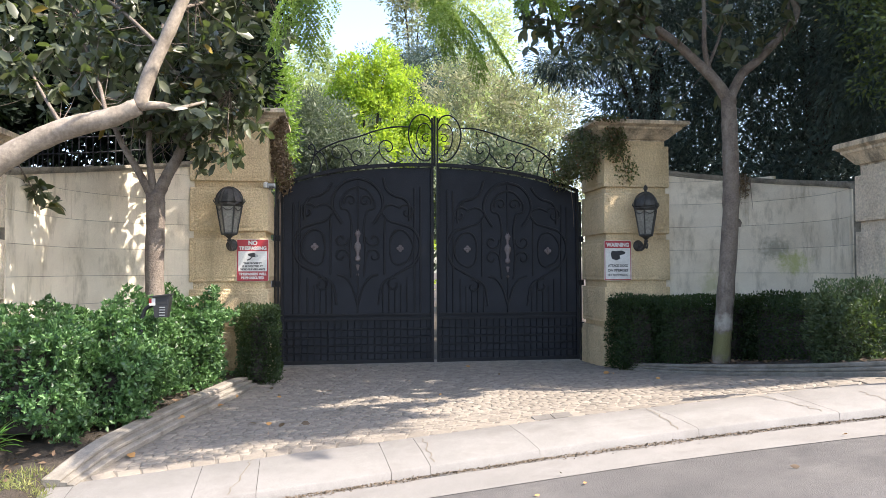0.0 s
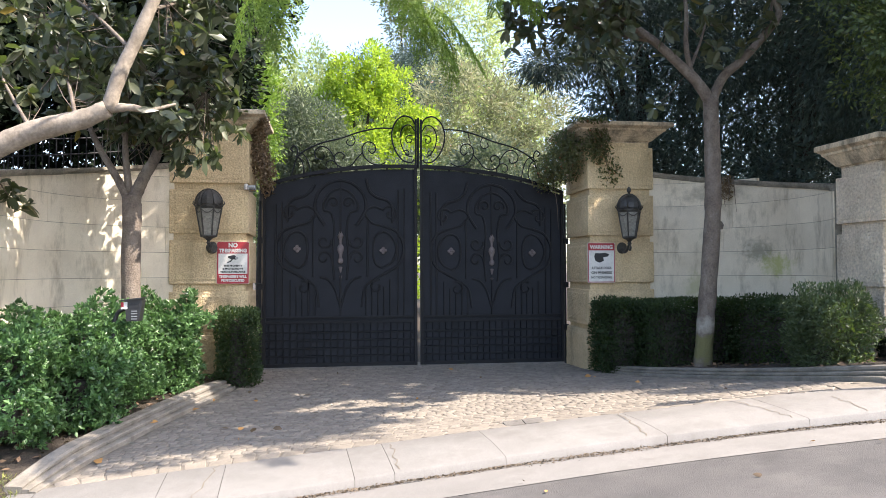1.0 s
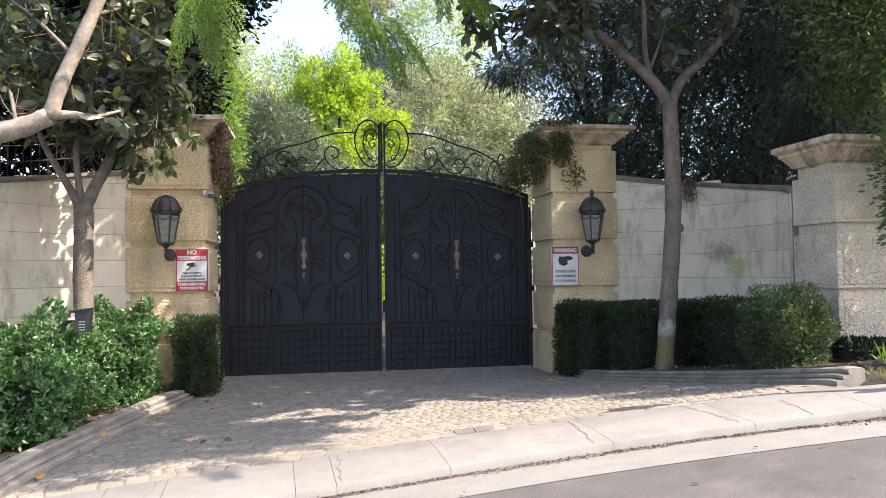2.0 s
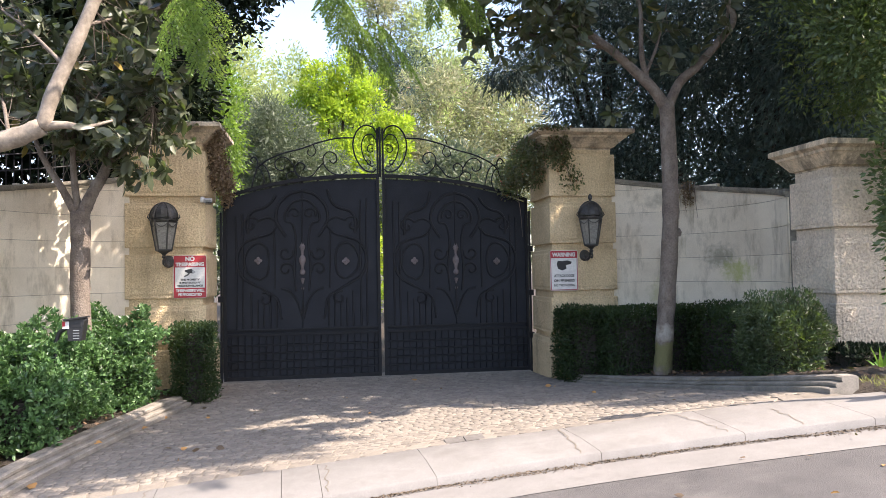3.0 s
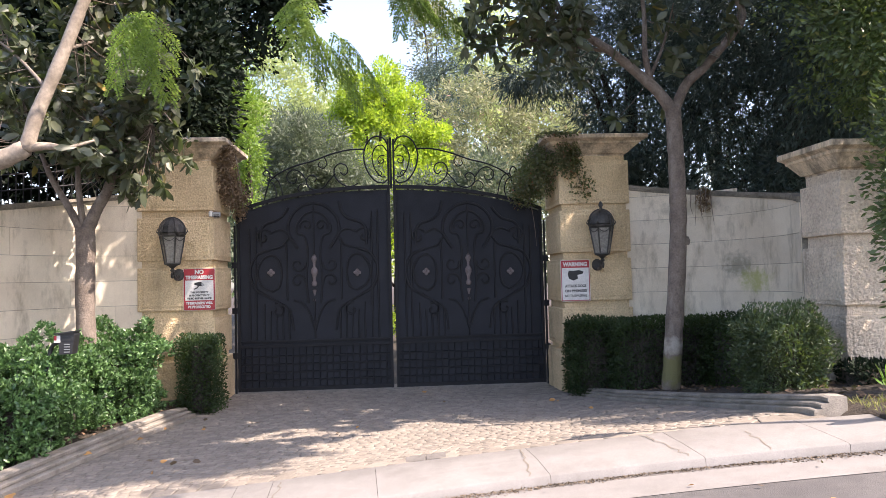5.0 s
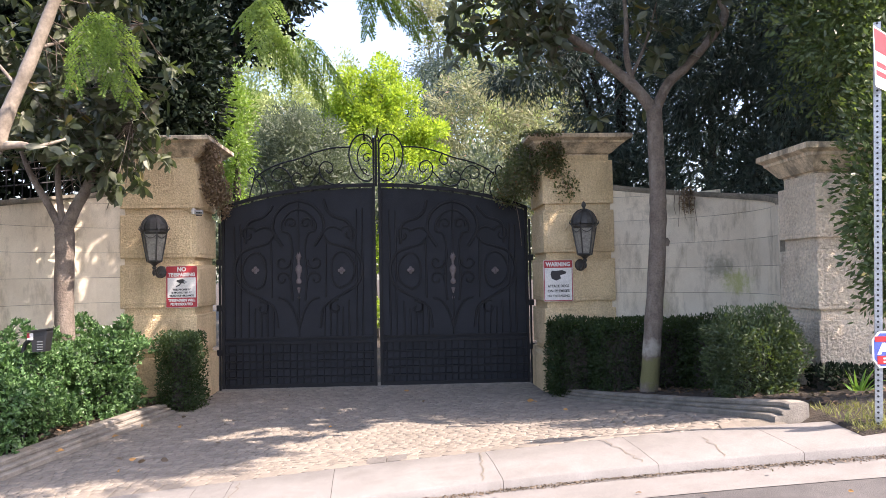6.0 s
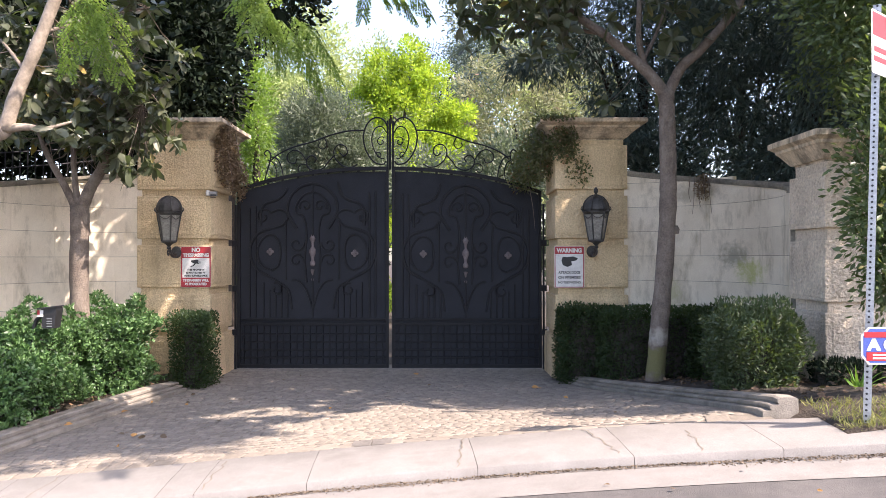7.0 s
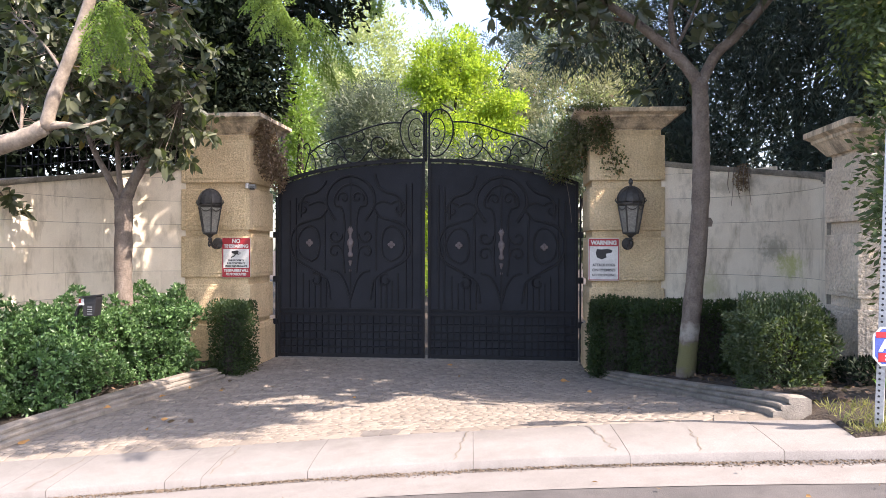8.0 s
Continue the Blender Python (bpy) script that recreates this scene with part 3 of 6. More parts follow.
def pier(name, x0, x1, y0, y1, levels, cap, label, material, cut):
    """A pier of blocks with recessed bands, a frieze and a coved cap."""
    cx, cy = (x0 + x1) / 2, (y0 + y1) / 2
    th = thing(name, label, "pier", at=(cx, cy, 0))
    hx, hy = (x1 - x0) / 2, (y1 - y0) / 2
    rec = 0.045
    for k, (z0, z1, kind) in enumerate(levels):
        e = {"base": 0.03, "block": 0.0, "band": -rec, "frieze": -0.05}[kind]
        bm = newbox(-hx - e, hx + e, -hy - e, hy + e, z0, z1, bevel=0.014 if kind in ("block", "base") else 0.004)
        stone = part({"base": "base", "block": "block", "band": "band", "frieze": "frieze"}[kind], bm, material, th)
        if kind in ("block", "base"):
            # tooled faces between smooth margins
            for axis, sgn in ((0, -1), (0, 1), (1, -1), (1, 1)):
                w = (hy if axis == 0 else hx) + e
                m = 0.06
                nx, nz = cut, max(4, int((z1 - z0) / (2 * w) * cut))
                rng = np.random.default_rng(k * 7 + axis * 3 + sgn + int(x0 * 10) % 50)
                vs, bm = {}, bmesh.new()
                for a in range(nx + 1):
                    for b in range(nz + 1):
                        u = -w + m + (2 * w - 2 * m) * a / nx
                        z = z0 + m * 0.6 + (z1 - z0 - m * 1.2) * b / nz
                        edge = a in (0, nx) or b in (0, nz)
                        d = (hx if axis == 0 else hy) + e + (-0.003 if edge else 0.005 + 0.009 * rng.random())
                        vs[a, b] = bm.verts.new((sgn * d, u, z) if axis == 0 else (u, sgn * d, z))
                for a in range(nx):
                    for b in range(nz):
                        f = (vs[a, b], vs[a + 1, b], vs[a + 1, b + 1], vs[a, b + 1])
                        bm.faces.new(f if (axis == 0) == (sgn > 0) else f[::-1])
                part("tooled_face", bm, material, stone)
    z0, z1, over = cap
    prof = [(-0.05, 0), (-0.045, 0.02), (-0.01, 0.03), (over * 0.25, 0.10), (over * 0.5, 0.155), (over * 0.62, 0.17), (over * 0.66, 0.20),
            (over, 0.235), (over, 0.29), (over - 0.02, 0.30)]
    s = (z1 - z0) / 0.30
    bm = bmesh.new()
    rings = []
    for e, z in prof:
        rings.append([bm.verts.new((sx * (hx + e), sy * (hy + e), z0 + z * s)) for sx, sy in ((-1, -1), (1, -1), (1, 1), (-1, 1))])
    for a, b in zip(rings, rings[1:]):
        for j in range(4):
            bm.faces.new((a[j], a[(j + 1) % 4], b[(j + 1) % 4], b[j]))
    bm.faces.new(rings[-1])
    bm.faces.new(rings[0][::-1])
    part("cap", bm, M_CAP, th, "coved stone cap with dark weathering")
    return th


GATE_LEVELS = [(-0.3, 0.66, "base"), (0.66, 0.73, "band"), (0.73, 1.30, "block"), (1.30, 1.41, "band"), (1.41, 2.06, "block"), (2.06, 2.16, "band"),
               (2.16, 2.81, "block"), (2.81, 2.91, "band"), (2.91, 3.58, "block"), (3.58, 3.67, "frieze")]
pier("gate_pier", -3.80, -2.665, -1.04, 0.06, GATE_LEVELS, (3.67, 3.97, 0.25), "tan sandstone gate pier with dried creeper on its cap", M_STONE, 26)
pier("gate_pier", 2.595, 3.70, -1.04, 0.06, [(a - 0.01, b - 0.01, c) for a, b, c in GATE_LEVELS], (3.655, 3.95, 0.25),
     "tan sandstone gate pier with creeper and a weathered cap", M_STONE, 26)
END_LEVELS = [(-0.3, 1.28, "block"), (1.28, 1.39, "band"), (1.39, 2.035, "block"), (2.035, 2.165, "band"), (2.165, 2.745, "block"), (2.745, 2.86, "frieze")]
pier("end_pier", 4.87, 5.68, -4.62, -3.83, END_LEVELS, (2.86, 3.17, 0.17), "pale tooled stone end pier half hidden by leaves", M_STONE_PALE, 30)
pier("end_pier", -6.02, -5.21, -4.55, -3.74, [(a - 0.12, b - 0.12, c) for a, b, c in END_LEVELS], (2.74, 3.05, 0.17),
     "pale tooled stone end pier behind the hedge", M_STONE_PALE, 20)

# iron fence on top of the west wall, dark behind the branches
fence = thing("iron_fence", "black iron railing behind the curved wall", "fence", at=(-4.6, -1.2, 3.0))
WP = arc_path(-1)
prev = None
for k in range(0, 26, 1):
    x, y = WP[k]
    x, y = x * 1.03 - 0.12, y + 0.25
    z = 3.12 - 0.5 * k / 25
    part("post", tube(bmesh.new(), [(x + 4.6, y + 1.2, z - 3.25), (x + 4.6, y + 1.2, z - 2.35)], 0.009, 5), M_IRON, fence)
    if prev:
        for h in (-2.87, -2.62, -2.4):
            part("rail", tube(bmesh.new(), [(prev[0] + 4.6, prev[1] + 1.2, prev[2] + h), (x + 4.6, y + 1.2, z + h)], 0.010, 5), M_IRON, fence)
    prev = (x, y, z)

# ---------- gate ----------
def arch(x):
    return 3.38 - 0.045 * x * x - 0.0025 * x ** 4 - 0.012 * x


def bar(bm, pts, w=0.022, y=0.0, d=0.014, n=5):
    """A flat bar bent along points in x and z, standing proud of the sheet."""
    p = spline([(a, 0, b) for a, b in pts], n) if len(pts) > 2 else [Vector((a, 0, b)) for a, b in pts]
    rings = []
    for i, q in enumerate(p):
        t = (p[min(i + 1, len(p) - 1)] - p[max(i - 1, 0)]).normalized()
        s = Vector((-t.z, 0, t.x)) * w / 2
        rings.append([bm.verts.new(v) for v in (q - s + Vector((0, y, 0)), q - s * 0.6 + Vector((0, y - d, 0)), q + s * 0.6 + Vector((0, y - d, 0)), q + s + Vector((0, y, 0)))])
    for a, b in zip(rings, rings[1:]):
        for k in range(3):
            bm.faces.new((a[k], a[k + 1], b[k + 1], b[k]))
    return bm


def spiral(cx, cz, r0, r1, a0, a1, n=22):
    return [(cx + (r0 + (r1 - r0) * k / n) * math.cos(a0 + (a1 - a0) * k / n), cz + (r0 + (r1 - r0) * k / n) * math.sin(a0 + (a1 - a0) * k / n)) for k in range(n + 1)]


def leaf(side):
    """One leaf of the gate. Inside edge near the middle; side is -1 or 1."""
    xo, xi = (-2.555, -0.026) if side < 0 else (2.515, 0.026)
    th = thing("gate_leaf", "tall black iron driveway gate leaf, closed, with scrollwork", "gate", "leaves of the driveway gate", at=(xo, 0, 0))
    ox = xo

    def L(bm):
        bmesh.ops.translate(bm, vec=(-ox, 0, 0), verts=bm.verts)
        return bm

    lo, hi = min(xo, xi), max(xo, xi)
    tilt = lambda x: -0.014 * x
    # sheet behind the bars
    n = 24
    out = [(lo + 0.03, 0.03), (hi - 0.03, 0.03)] + [(hi - 0.03 - (hi - lo - 0.06) * k / n, arch(hi - 0.03 - (hi - lo - 0.06) * k / n) - 0.078) for k in range(n + 1)]
    part("sheet", L(prism(bmesh.new(), out, 0.012, 0.018)), M_IRON_SHEET, th)
    for nm, a, b in (("stile", lo, lo + 0.05), ("stile", hi - 0.05, hi)):
        x = (a + b) / 2
        part(nm, L(newbox(a, b, -0.03, 0.03, 0.03, arch(x) - 0.03, bevel=0.004)), M_IRON, th)
    bm = bmesh.new()
    pts = [(lo + (hi - lo) * k / n) for k in range(n + 1)]
    prism(bm, [(x, arch(x) - 0.058) for x in pts] + [(x, arch(x)) for x in pts[::-1]], -0.035, 0.035)
    part("top_rail", L(bm), M_IRON, th)
    bm = bmesh.new()
    part("gap_strip", L(prism(bmesh.new(), [(x, arch(x) - 0.074) for x in pts] + [(x, arch(x) - 0.069) for x in pts[::-1]], 0.0, 0.01)), M_IRON, th)
    for k in range(1, 10):
        x = lo + (hi - lo) * k / 10
        bm = bmesh.new()
        box(bm, x - 0.02, x + 0.02, -0.01, 0.011, arch(x) - 0.085, arch(x) - 0.05)
        part("spacer", L(bm), M_IRON, th)
    for z, h in ((0.03, 0.06), (0.735, 0.045), (0.82, 0.03)):
        part("rail", L(newbox(lo + 0.05, hi - 0.05, -0.025, 0.012, z, z + h, bevel=0.004)), M_IRON, th)
    for z in (0.20, 0.33, 0.46, 0.59):
        part("bar", L(bar(bmesh.new(), [(lo + 0.05, z), (hi - 0.05, z)], 0.034, 0.012, 0.024)), M_IRON, th)
    for k in range(1, 23):
        x = lo + (hi - lo) * k / 23
        part("bar", L(bar(bmesh.new(), [(x, 0.09), (x, 0.735)], 0.02, 0.012, 0.028)), M_IRON, th)
    # ornament, mirrored about the middle of the leaf
    cx = (-2.009 - 0.59) / 2 if side < 0 else (0.559 + 1.949) / 2
    rz = 1.95 if side < 0 else 1.91
    half = 0.705
    Y0 = 0.012
    for m in (-1, 1):
        def w(pts, wd=0.026, dp=0.02):
            part("scroll", L(bar(bmesh.new(), [(cx + m * a, b) for a, b in pts], wd * 1.35, Y0, dp)), M_IRON, th)
        w([(half + 0.0, rz + 0.40), (half + 0.23, rz + 0.30), (half + 0.34, rz + 0.05), (half + 0.26, rz - 0.24), (half + 0.02, rz - 0.40)], 0.032, 0.024)
        w([(half - 0.02, rz - 0.30), (half - 0.13, rz - 0.22), (half - 0.17, rz), (half - 0.13, rz + 0.22), (half, rz + 0.30), (half + 0.14, rz + 0.22),
           (half + 0.22, rz + 0.02), (half + 0.15, rz - 0.2), (half - 0.02, rz - 0.30)])
        w([(half + 0.02, rz - 0.40), (half - 0.12, rz - 0.48), (half - 0.30, rz - 0.62), (half - 0.36, rz - 0.95)])
        w(spiral(half - 0.10, rz - 0.62, 0.12, 0.03, 1.2, 7.5))
        w([(half - 0.25, rz + 0.55), (half - 0.26, rz + 0.2), (half - 0.26, rz - 0.45)], 0.024)
        w([(half - 0.02, rz + 0.40), (half - 0.20, rz + 0.46), (half - 0.30, rz + 0.62), (half - 0.16, rz + 0.72), (half + 0.02, rz + 0.66)])
        w(spiral(half + 0.12, rz + 0.60, 0.14, 0.03, 2.6, -4.0))
        # big arch over the middle
        w([(0.0, rz + 1.16), (0.2, rz + 1.10), (0.37, rz + 0.93), (0.42, rz + 0.70), (0.34, rz + 0.52), (0.26, rz + 0.40)], 0.034, 0.026)
        w([(0.0, rz + 1.02), (0.15, rz + 0.96), (0.27, rz + 0.80), (0.27, rz + 0.66), (0.15, rz + 0.60), (0.10, rz + 0.3), (0.13, rz - 0.1), (0.10, rz - 0.5)])
        w(spiral(0.12, rz + 0.78, 0.11, 0.025, -0.5, 6.2))
        w(spiral(0.27, rz - 0.14, 0.13, 0.03, 3.4, -3.2))
        w(spiral(0.27, rz + 0.14, 0.13, 0.03, 2.9, 9.4))
        w([(0.0, rz - 0.95), (0.09, rz - 0.66), (0.20, rz - 0.5), (0.34, rz - 0.45)])
        # S-curves to the upper corners
        w([(0.42, rz + 1.18 if m * side < 0 else rz + 1.08), (0.48, rz + 0.98), (0.60, rz + 0.88), (0.78, rz + 0.82), (0.86, rz + 0.7), (half + 0.16, rz + 0.45)], 0.032, 0.024)
        for k, (a, z0, z1) in enumerate(((0.95, -1.08, 1.0 if m * side < 0 else 0.78), (1.05, -1.08, 1.02 if m * side < 0 else 0.74), (0.42, -1.08, -0.62), (0.52, -1.08, -0.5),
                                         (0.62, -1.08, -0.66), (0.72, -1.08, -0.62), (0.82, -1.08, -0.5))):
            w([(a, rz + z0), (a, rz + z1)], 0.022)
        # pale flower
        bm = bmesh.new()
        for q in range(4):
            a = q * math.pi / 2
            lathe(bm, [(0.012, 0), (0.030, 0.006), (0.026, 0.016), (0.008, 0.02)], (0.034 * math.cos(a), 0.034 * math.sin(a), 0), 10)
        lathe(bm, [(0.02, 0.004), (0.02, 0.02), (0.008, 0.028)], (0, 0, 0), 10)
        bmesh.ops.rotate(bm, cent=(0, 0, 0), matrix=Matrix.Rotation(math.pi / 2, 3, 'X'), verts=bm.verts)
        bmesh.ops.translate(bm, vec=(cx + m * half + (0.0 if side < 0 else -0.0), -0.006, rz + tilt(m)), verts=bm.verts)
        part("flower", L(bm), M_ORNAMENT, th, "pale grey four-petalled flower")
    part("bar", L(bar(bmesh.new(), [(cx, rz + 0.2), (cx, rz + 1.12)], 0.026, Y0, 0.024)), M_IRON, th)
    part("bar", L(bar(bmesh.new(), [(cx, rz - 1.08), (cx, rz - 0.42)], 0.026, Y0, 0.024)), M_IRON, th)
    bm = lathe(bmesh.new(), [(0.004, 0.30), (0.05, 0.21), (0.022, 0.14), (0.018, 0.08), (0.052, 0.03), (0.056, -0.02), (0.03, -0.09), (0.022, -0.15),
                             (0.045, -0.19), (0.042, -0.23), (0.012, -0.25)], (cx, 0, rz + 0.02), 14, (1, 0.45))
    bal = part("baluster", L(bm), M_ORNAMENT, th, "pale grey cast baluster")
    bm = lathe(bmesh.new(), [(0.012, -0.28), (0.035, -0.29), (0.02, -0.34), (0.01, -0.38)], (cx, 0, rz), 12, (1, 0.45))
    lathe(bm, [(0.014, -0.43), (0.026, -0.45), (0.010, -0.48)], (cx, 0, rz), 12, (1, 0.45))
    part("finial", L(bm), M_ORNAMENT, bal)
    # cresting
    s = side

    def wire(pts, r=0.011):
        part("cresting", L(tube(bmesh.new(), [Vector((a * s, 0, b)) for a, b in pts], r, 6)), M_IRON, th)

    def curve(pts, r=0.011, n=6):
        wire([(p.x, p.z) for p in spline([(a, 0, b) for a, b in pts], n)], r)

    wire([(0.045, 3.33), (0.045, 4.15)], 0.017)
    if side < 0:
        wire([(0.005, 3.33), (0.005, 4.18)], 0.02)
    curve([(0.05, 4.06), (0.12, 4.17), (0.26, 4.20), (0.39, 4.09), (0.45, 3.88), (0.40, 3.64), (0.27, 3.46), (0.13, 3.42), (0.07, 3.47)], 0.013)
    curve([(0.06, 3.95), (0.14, 4.05), (0.25, 4.02), (0.31, 3.86), (0.27, 3.66), (0.17, 3.53), (0.10, 3.52)], 0.010)
    wire(spiral(0.15, 3.80, 0.085, 0.02, 2.2, -4.5), 0.009)
    wire(spiral(0.20, 3.57, 0.06, 0.02, 0.5, 6.0), 0.008)
    top = [(0.43, 3.99), (0.7, 3.98), (1.0, 3.91), (1.3, 3.80), (1.6, 3.72), (1.86, 3.60), (2.03, 3.46)]
    curve(top, 0.013)
    curve([(0.55, 3.42), (0.66, 3.37), (0.80, 3.40), (0.92, 3.52), (0.94, 3.66), (0.86, 3.75), (0.75, 3.72), (0.72, 3.62), (0.78, 3.56), (0.84, 3.61)], 0.011)
    curve([(0.93, 3.58), (1.04, 3.46), (1.12, 3.36), (1.26, 3.32), (1.38, 3.38), (1.40, 3.50), (1.32, 3.57), (1.24, 3.52), (1.27, 3.45)], 0.011)
    curve([(1.10, 3.86), (1.06, 3.76), (1.12, 3.68), (1.20, 3.72), (1.18, 3.79)], 0.009)
    curve([(1.40, 3.48), (1.50, 3.62), (1.62, 3.66), (1.72, 3.58), (1.70, 3.47), (1.60, 3.44), (1.56, 3.52)], 0.010)
    wire(spiral(1.47, 3.33, 0.13, 0.03, 3.6, -2.4), 0.009)
    curve([(1.78, 3.18), (1.83, 3.40), (1.90, 3.52), (2.0, 3.55)], 0.010)
    curve([(2.12, 3.08), (2.07, 3.28), (2.02, 3.45), (2.0, 3.58), (2.05, 3.66), (2.11, 3.61), (2.07, 3.56)], 0.012)
    curve([(1.93, 3.14), (1.90, 3.28), (1.95, 3.44), (2.05, 3.5)], 0.010)
    # hinges at the outer stile
    for z in (0.62, 1.35, 2.1):
        part("hinge", L(newbox(xo - 0.085 if side < 0 else xo, xo if side < 0 else xo + 0.085, -0.03, 0.03, z - 0.05, z + 0.05, bevel=0.008)), M_IRON, th)
    part("hinge_post", L(newbox(xo - 0.052 if side < 0 else xo + 0.022, xo - 0.022 if side < 0 else xo + 0.052, 0.0, 0.05, 0.0, 2.75)), M_IRON, th)
    return th


leaf(-1)
leaf(1)
# ---------- wall lanterns ----------
def lantern(x, y, z, finial, label):
    """A bronze wall lantern with a domed top, tapered panes and a scrolled bracket."""
    th = thing("wall_lantern", label, "lantern", "lanterns on the gate piers", at=(x, y, z))
    th.scale = (1.03, 1.0, 1.08)
    bm = bmesh.new()
    lathe(bm, [(0.19, 0.40), (0.195, 0.42), (0.175, 0.435)], (0, 0, 0), 8)
    prof = [(0.185 * math.cos(a), 0.435 + 0.20 * math.sin(a)) for a in [k * math.pi / 2 / 8 for k in range(8)]] + [(0.03, 0.635)]
    lathe(bm, prof, (0, 0, 0), 16)
    for k in range(6):
        a = k * math.pi / 3
        tube(bm, [(0.19 * math.cos(a) * math.cos(t), 0.19 * math.sin(a) * math.cos(t), 0.437 + 0.205 * math.sin(t)) for t in [j * math.pi / 2 / 7 for j in range(8)]], 0.010, 5)
        tube(bm, [(0.185 * math.cos(a), 0.185 * math.sin(a), 0.42), (0.215 * math.cos(a), 0.215 * math.sin(a), 0.45), (0.20 * math.cos(a), 0.20 * math.sin(a), 0.49)], [0.01, 0.009, 0.004], 5)
    part("dome", bm, M_LAMP, th, "domed bronze top")
    if finial:
        part("finial", lathe(bmesh.new(), [(0.03, 0.63), (0.018, 0.66), (0.034, 0.69), (0.03, 0.72), (0.008, 0.75)], (0, 0, 0), 12), M_LAMP, th)
    bm = bmesh.new()
    lathe(bm, [(0.105, 0.0), (0.115, 0.012), (0.105, 0.03)], (0, 0, 0), 6)
    cage = part("cage", bm, M_LAMP, th)
    part("cage_ring", lathe(bmesh.new(), [(0.172, 0.375), (0.182, 0.39), (0.18, 0.405)], (0, 0, 0), 6), M_LAMP, cage)
    for k in range(6):
        a = k * math.pi / 3
        bm = bmesh.new()
        tube(bm, [(0.105 * math.cos(a), 0.105 * math.sin(a), 0.02), (0.175 * math.cos(a), 0.175 * math.sin(a), 0.39)], 0.011, 6)
        b = a + math.pi / 3
        p0, p1 = Vector((0.170 * math.cos(a), 0.170 * math.sin(a), 0.37)), Vector((0.170 * math.cos(b), 0.170 * math.sin(b), 0.37))
        tube(bm, [p0.lerp(p1, u) + Vector((0, 0, -0.05 * math.sin(u * math.pi))) for u in (0, .2, .4, .6, .8, 1)], 0.006, 5)
        part("cage_bar", bm, M_LAMP, cage)
    for k in range(6):
        a, b = k * math.pi / 3, (k + 1) * math.pi / 3
        q = [(0.102 * math.cos(a), 0.102 * math.sin(a), 0.02), (0.102 * math.cos(b), 0.102 * math.sin(b), 0.02), (0.168 * math.cos(b), 0.168 * math.sin(b), 0.385), (0.168 * math.cos(a), 0.168 * math.sin(a), 0.385)]
        part("pane", raw("pane", q + [tuple(Vector(v) * 0.97 + Vector((0, 0, 0.006))) for v in q], [(0, 1, 2, 3), (7, 6, 5, 4), (0, 4, 5, 1), (2, 6, 7, 3)], M_GLASS), M_GLASS, cage)
    bm = bmesh.new()
    lathe(bm, [(0.01, -0.10), (0.035, -0.075), (0.02, -0.05), (0.05, -0.02), (0.09, 0.0)], (0, 0, 0), 12)
    depth = -1.045 - y
    tube(bm, spline([(0, 0, -0.07), (0.0, depth * 0.3, -0.16), (0, depth * 0.7, -0.19), (0, depth, -0.12)], 6), 0.022, 8)
    tube(bm, spline([(0, 0, -0.09), (0, -0.05, -0.13), (0, -0.02, -0.17), (0, 0.04, -0.14)], 5), 0.014, 6)
    lathe(bm, [(0.035, 0), (0.07, 0.008), (0.06, 0.02), (0.02, 0.03)], (0, 0, 0), 14)
    part("bracket", bm, M_LAMP, th)
    bm = lathe(bmesh.new(), [(0.05, 0), (0.085, 0.01), (0.07, 0.028), (0.02, 0.035)], (0, 0, 0), 14)
    bmesh.ops.rotate(bm, cent=(0, 0, 0), matrix=Matrix.Rotation(math.pi / 2, 3, 'X'), verts=bm.verts)
    bmesh.ops.translate(bm, vec=(0, depth, -0.13), verts=bm.verts)
    part("wall_plate", bm, M_LAMP, th)


lantern(-3.185, -1.36, 2.09, False, "aged bronze wall lantern, domed, without its finial, on the pier")
lantern(3.155, -1.36, 2.09, True, "aged bronze wall lantern, domed, with a finial, on the pier")


# ---------- signs ----------
def text_mesh(body, size, material, width=None, bold=0.0):
    cu = bpy.data.curves.new("t", 'FONT')
    cu.body, cu.size, cu.align_x, cu.align_y, cu.offset = body, size, 'CENTER', 'CENTER', bold
    cu.extrude = 0.0006
    ob = bpy.data.objects.new("t", cu)
    scene.collection.objects.link(ob)
    bpy.context.view_layer.update()
    me = bpy.data.meshes.new_from_object(ob.evaluated_get(bpy.context.evaluated_depsgraph_get()))
    w = max(v.co.x for v in me.vertices) - min(v.co.x for v in me.vertices)
    k = width / w if width else 1
    for v in me.vertices:
        v.co = (v.co.x * k, -v.co.z, v.co.y)
    bpy.data.objects.remove(ob)
    me.materials.clear()
    me.materials.append(material)
    return me


def rounded(w, h, r, n=5):
    out = []
    for cx, cz, a0 in ((w - r, h - r, 0), (-w + r, h - r, 90), (-w + r, -h + r, 180), (w - r, -h + r, 270)):
        out += [(cx + r * math.cos(radians(a0 + 90 * k / n)), cz + r * math.sin(radians(a0 + 90 * k / n))) for k in range(n + 1)]
    return out


def plate(th, w, h, r, y, material, name, x=0, z=0, d=0.002, label=""):
    return part(name, prism(bmesh.new(), [(x + a, z + b) for a, b in rounded(w, h, r)], y - d, y), material, th, label)


def words(th, body, size, z, y, material, width=None, bold=0.004, x=0):
    ob = part("lettering", text_mesh(body, size, material, width, bold), material, th)
    ob.location = (x, y, z)
    return ob


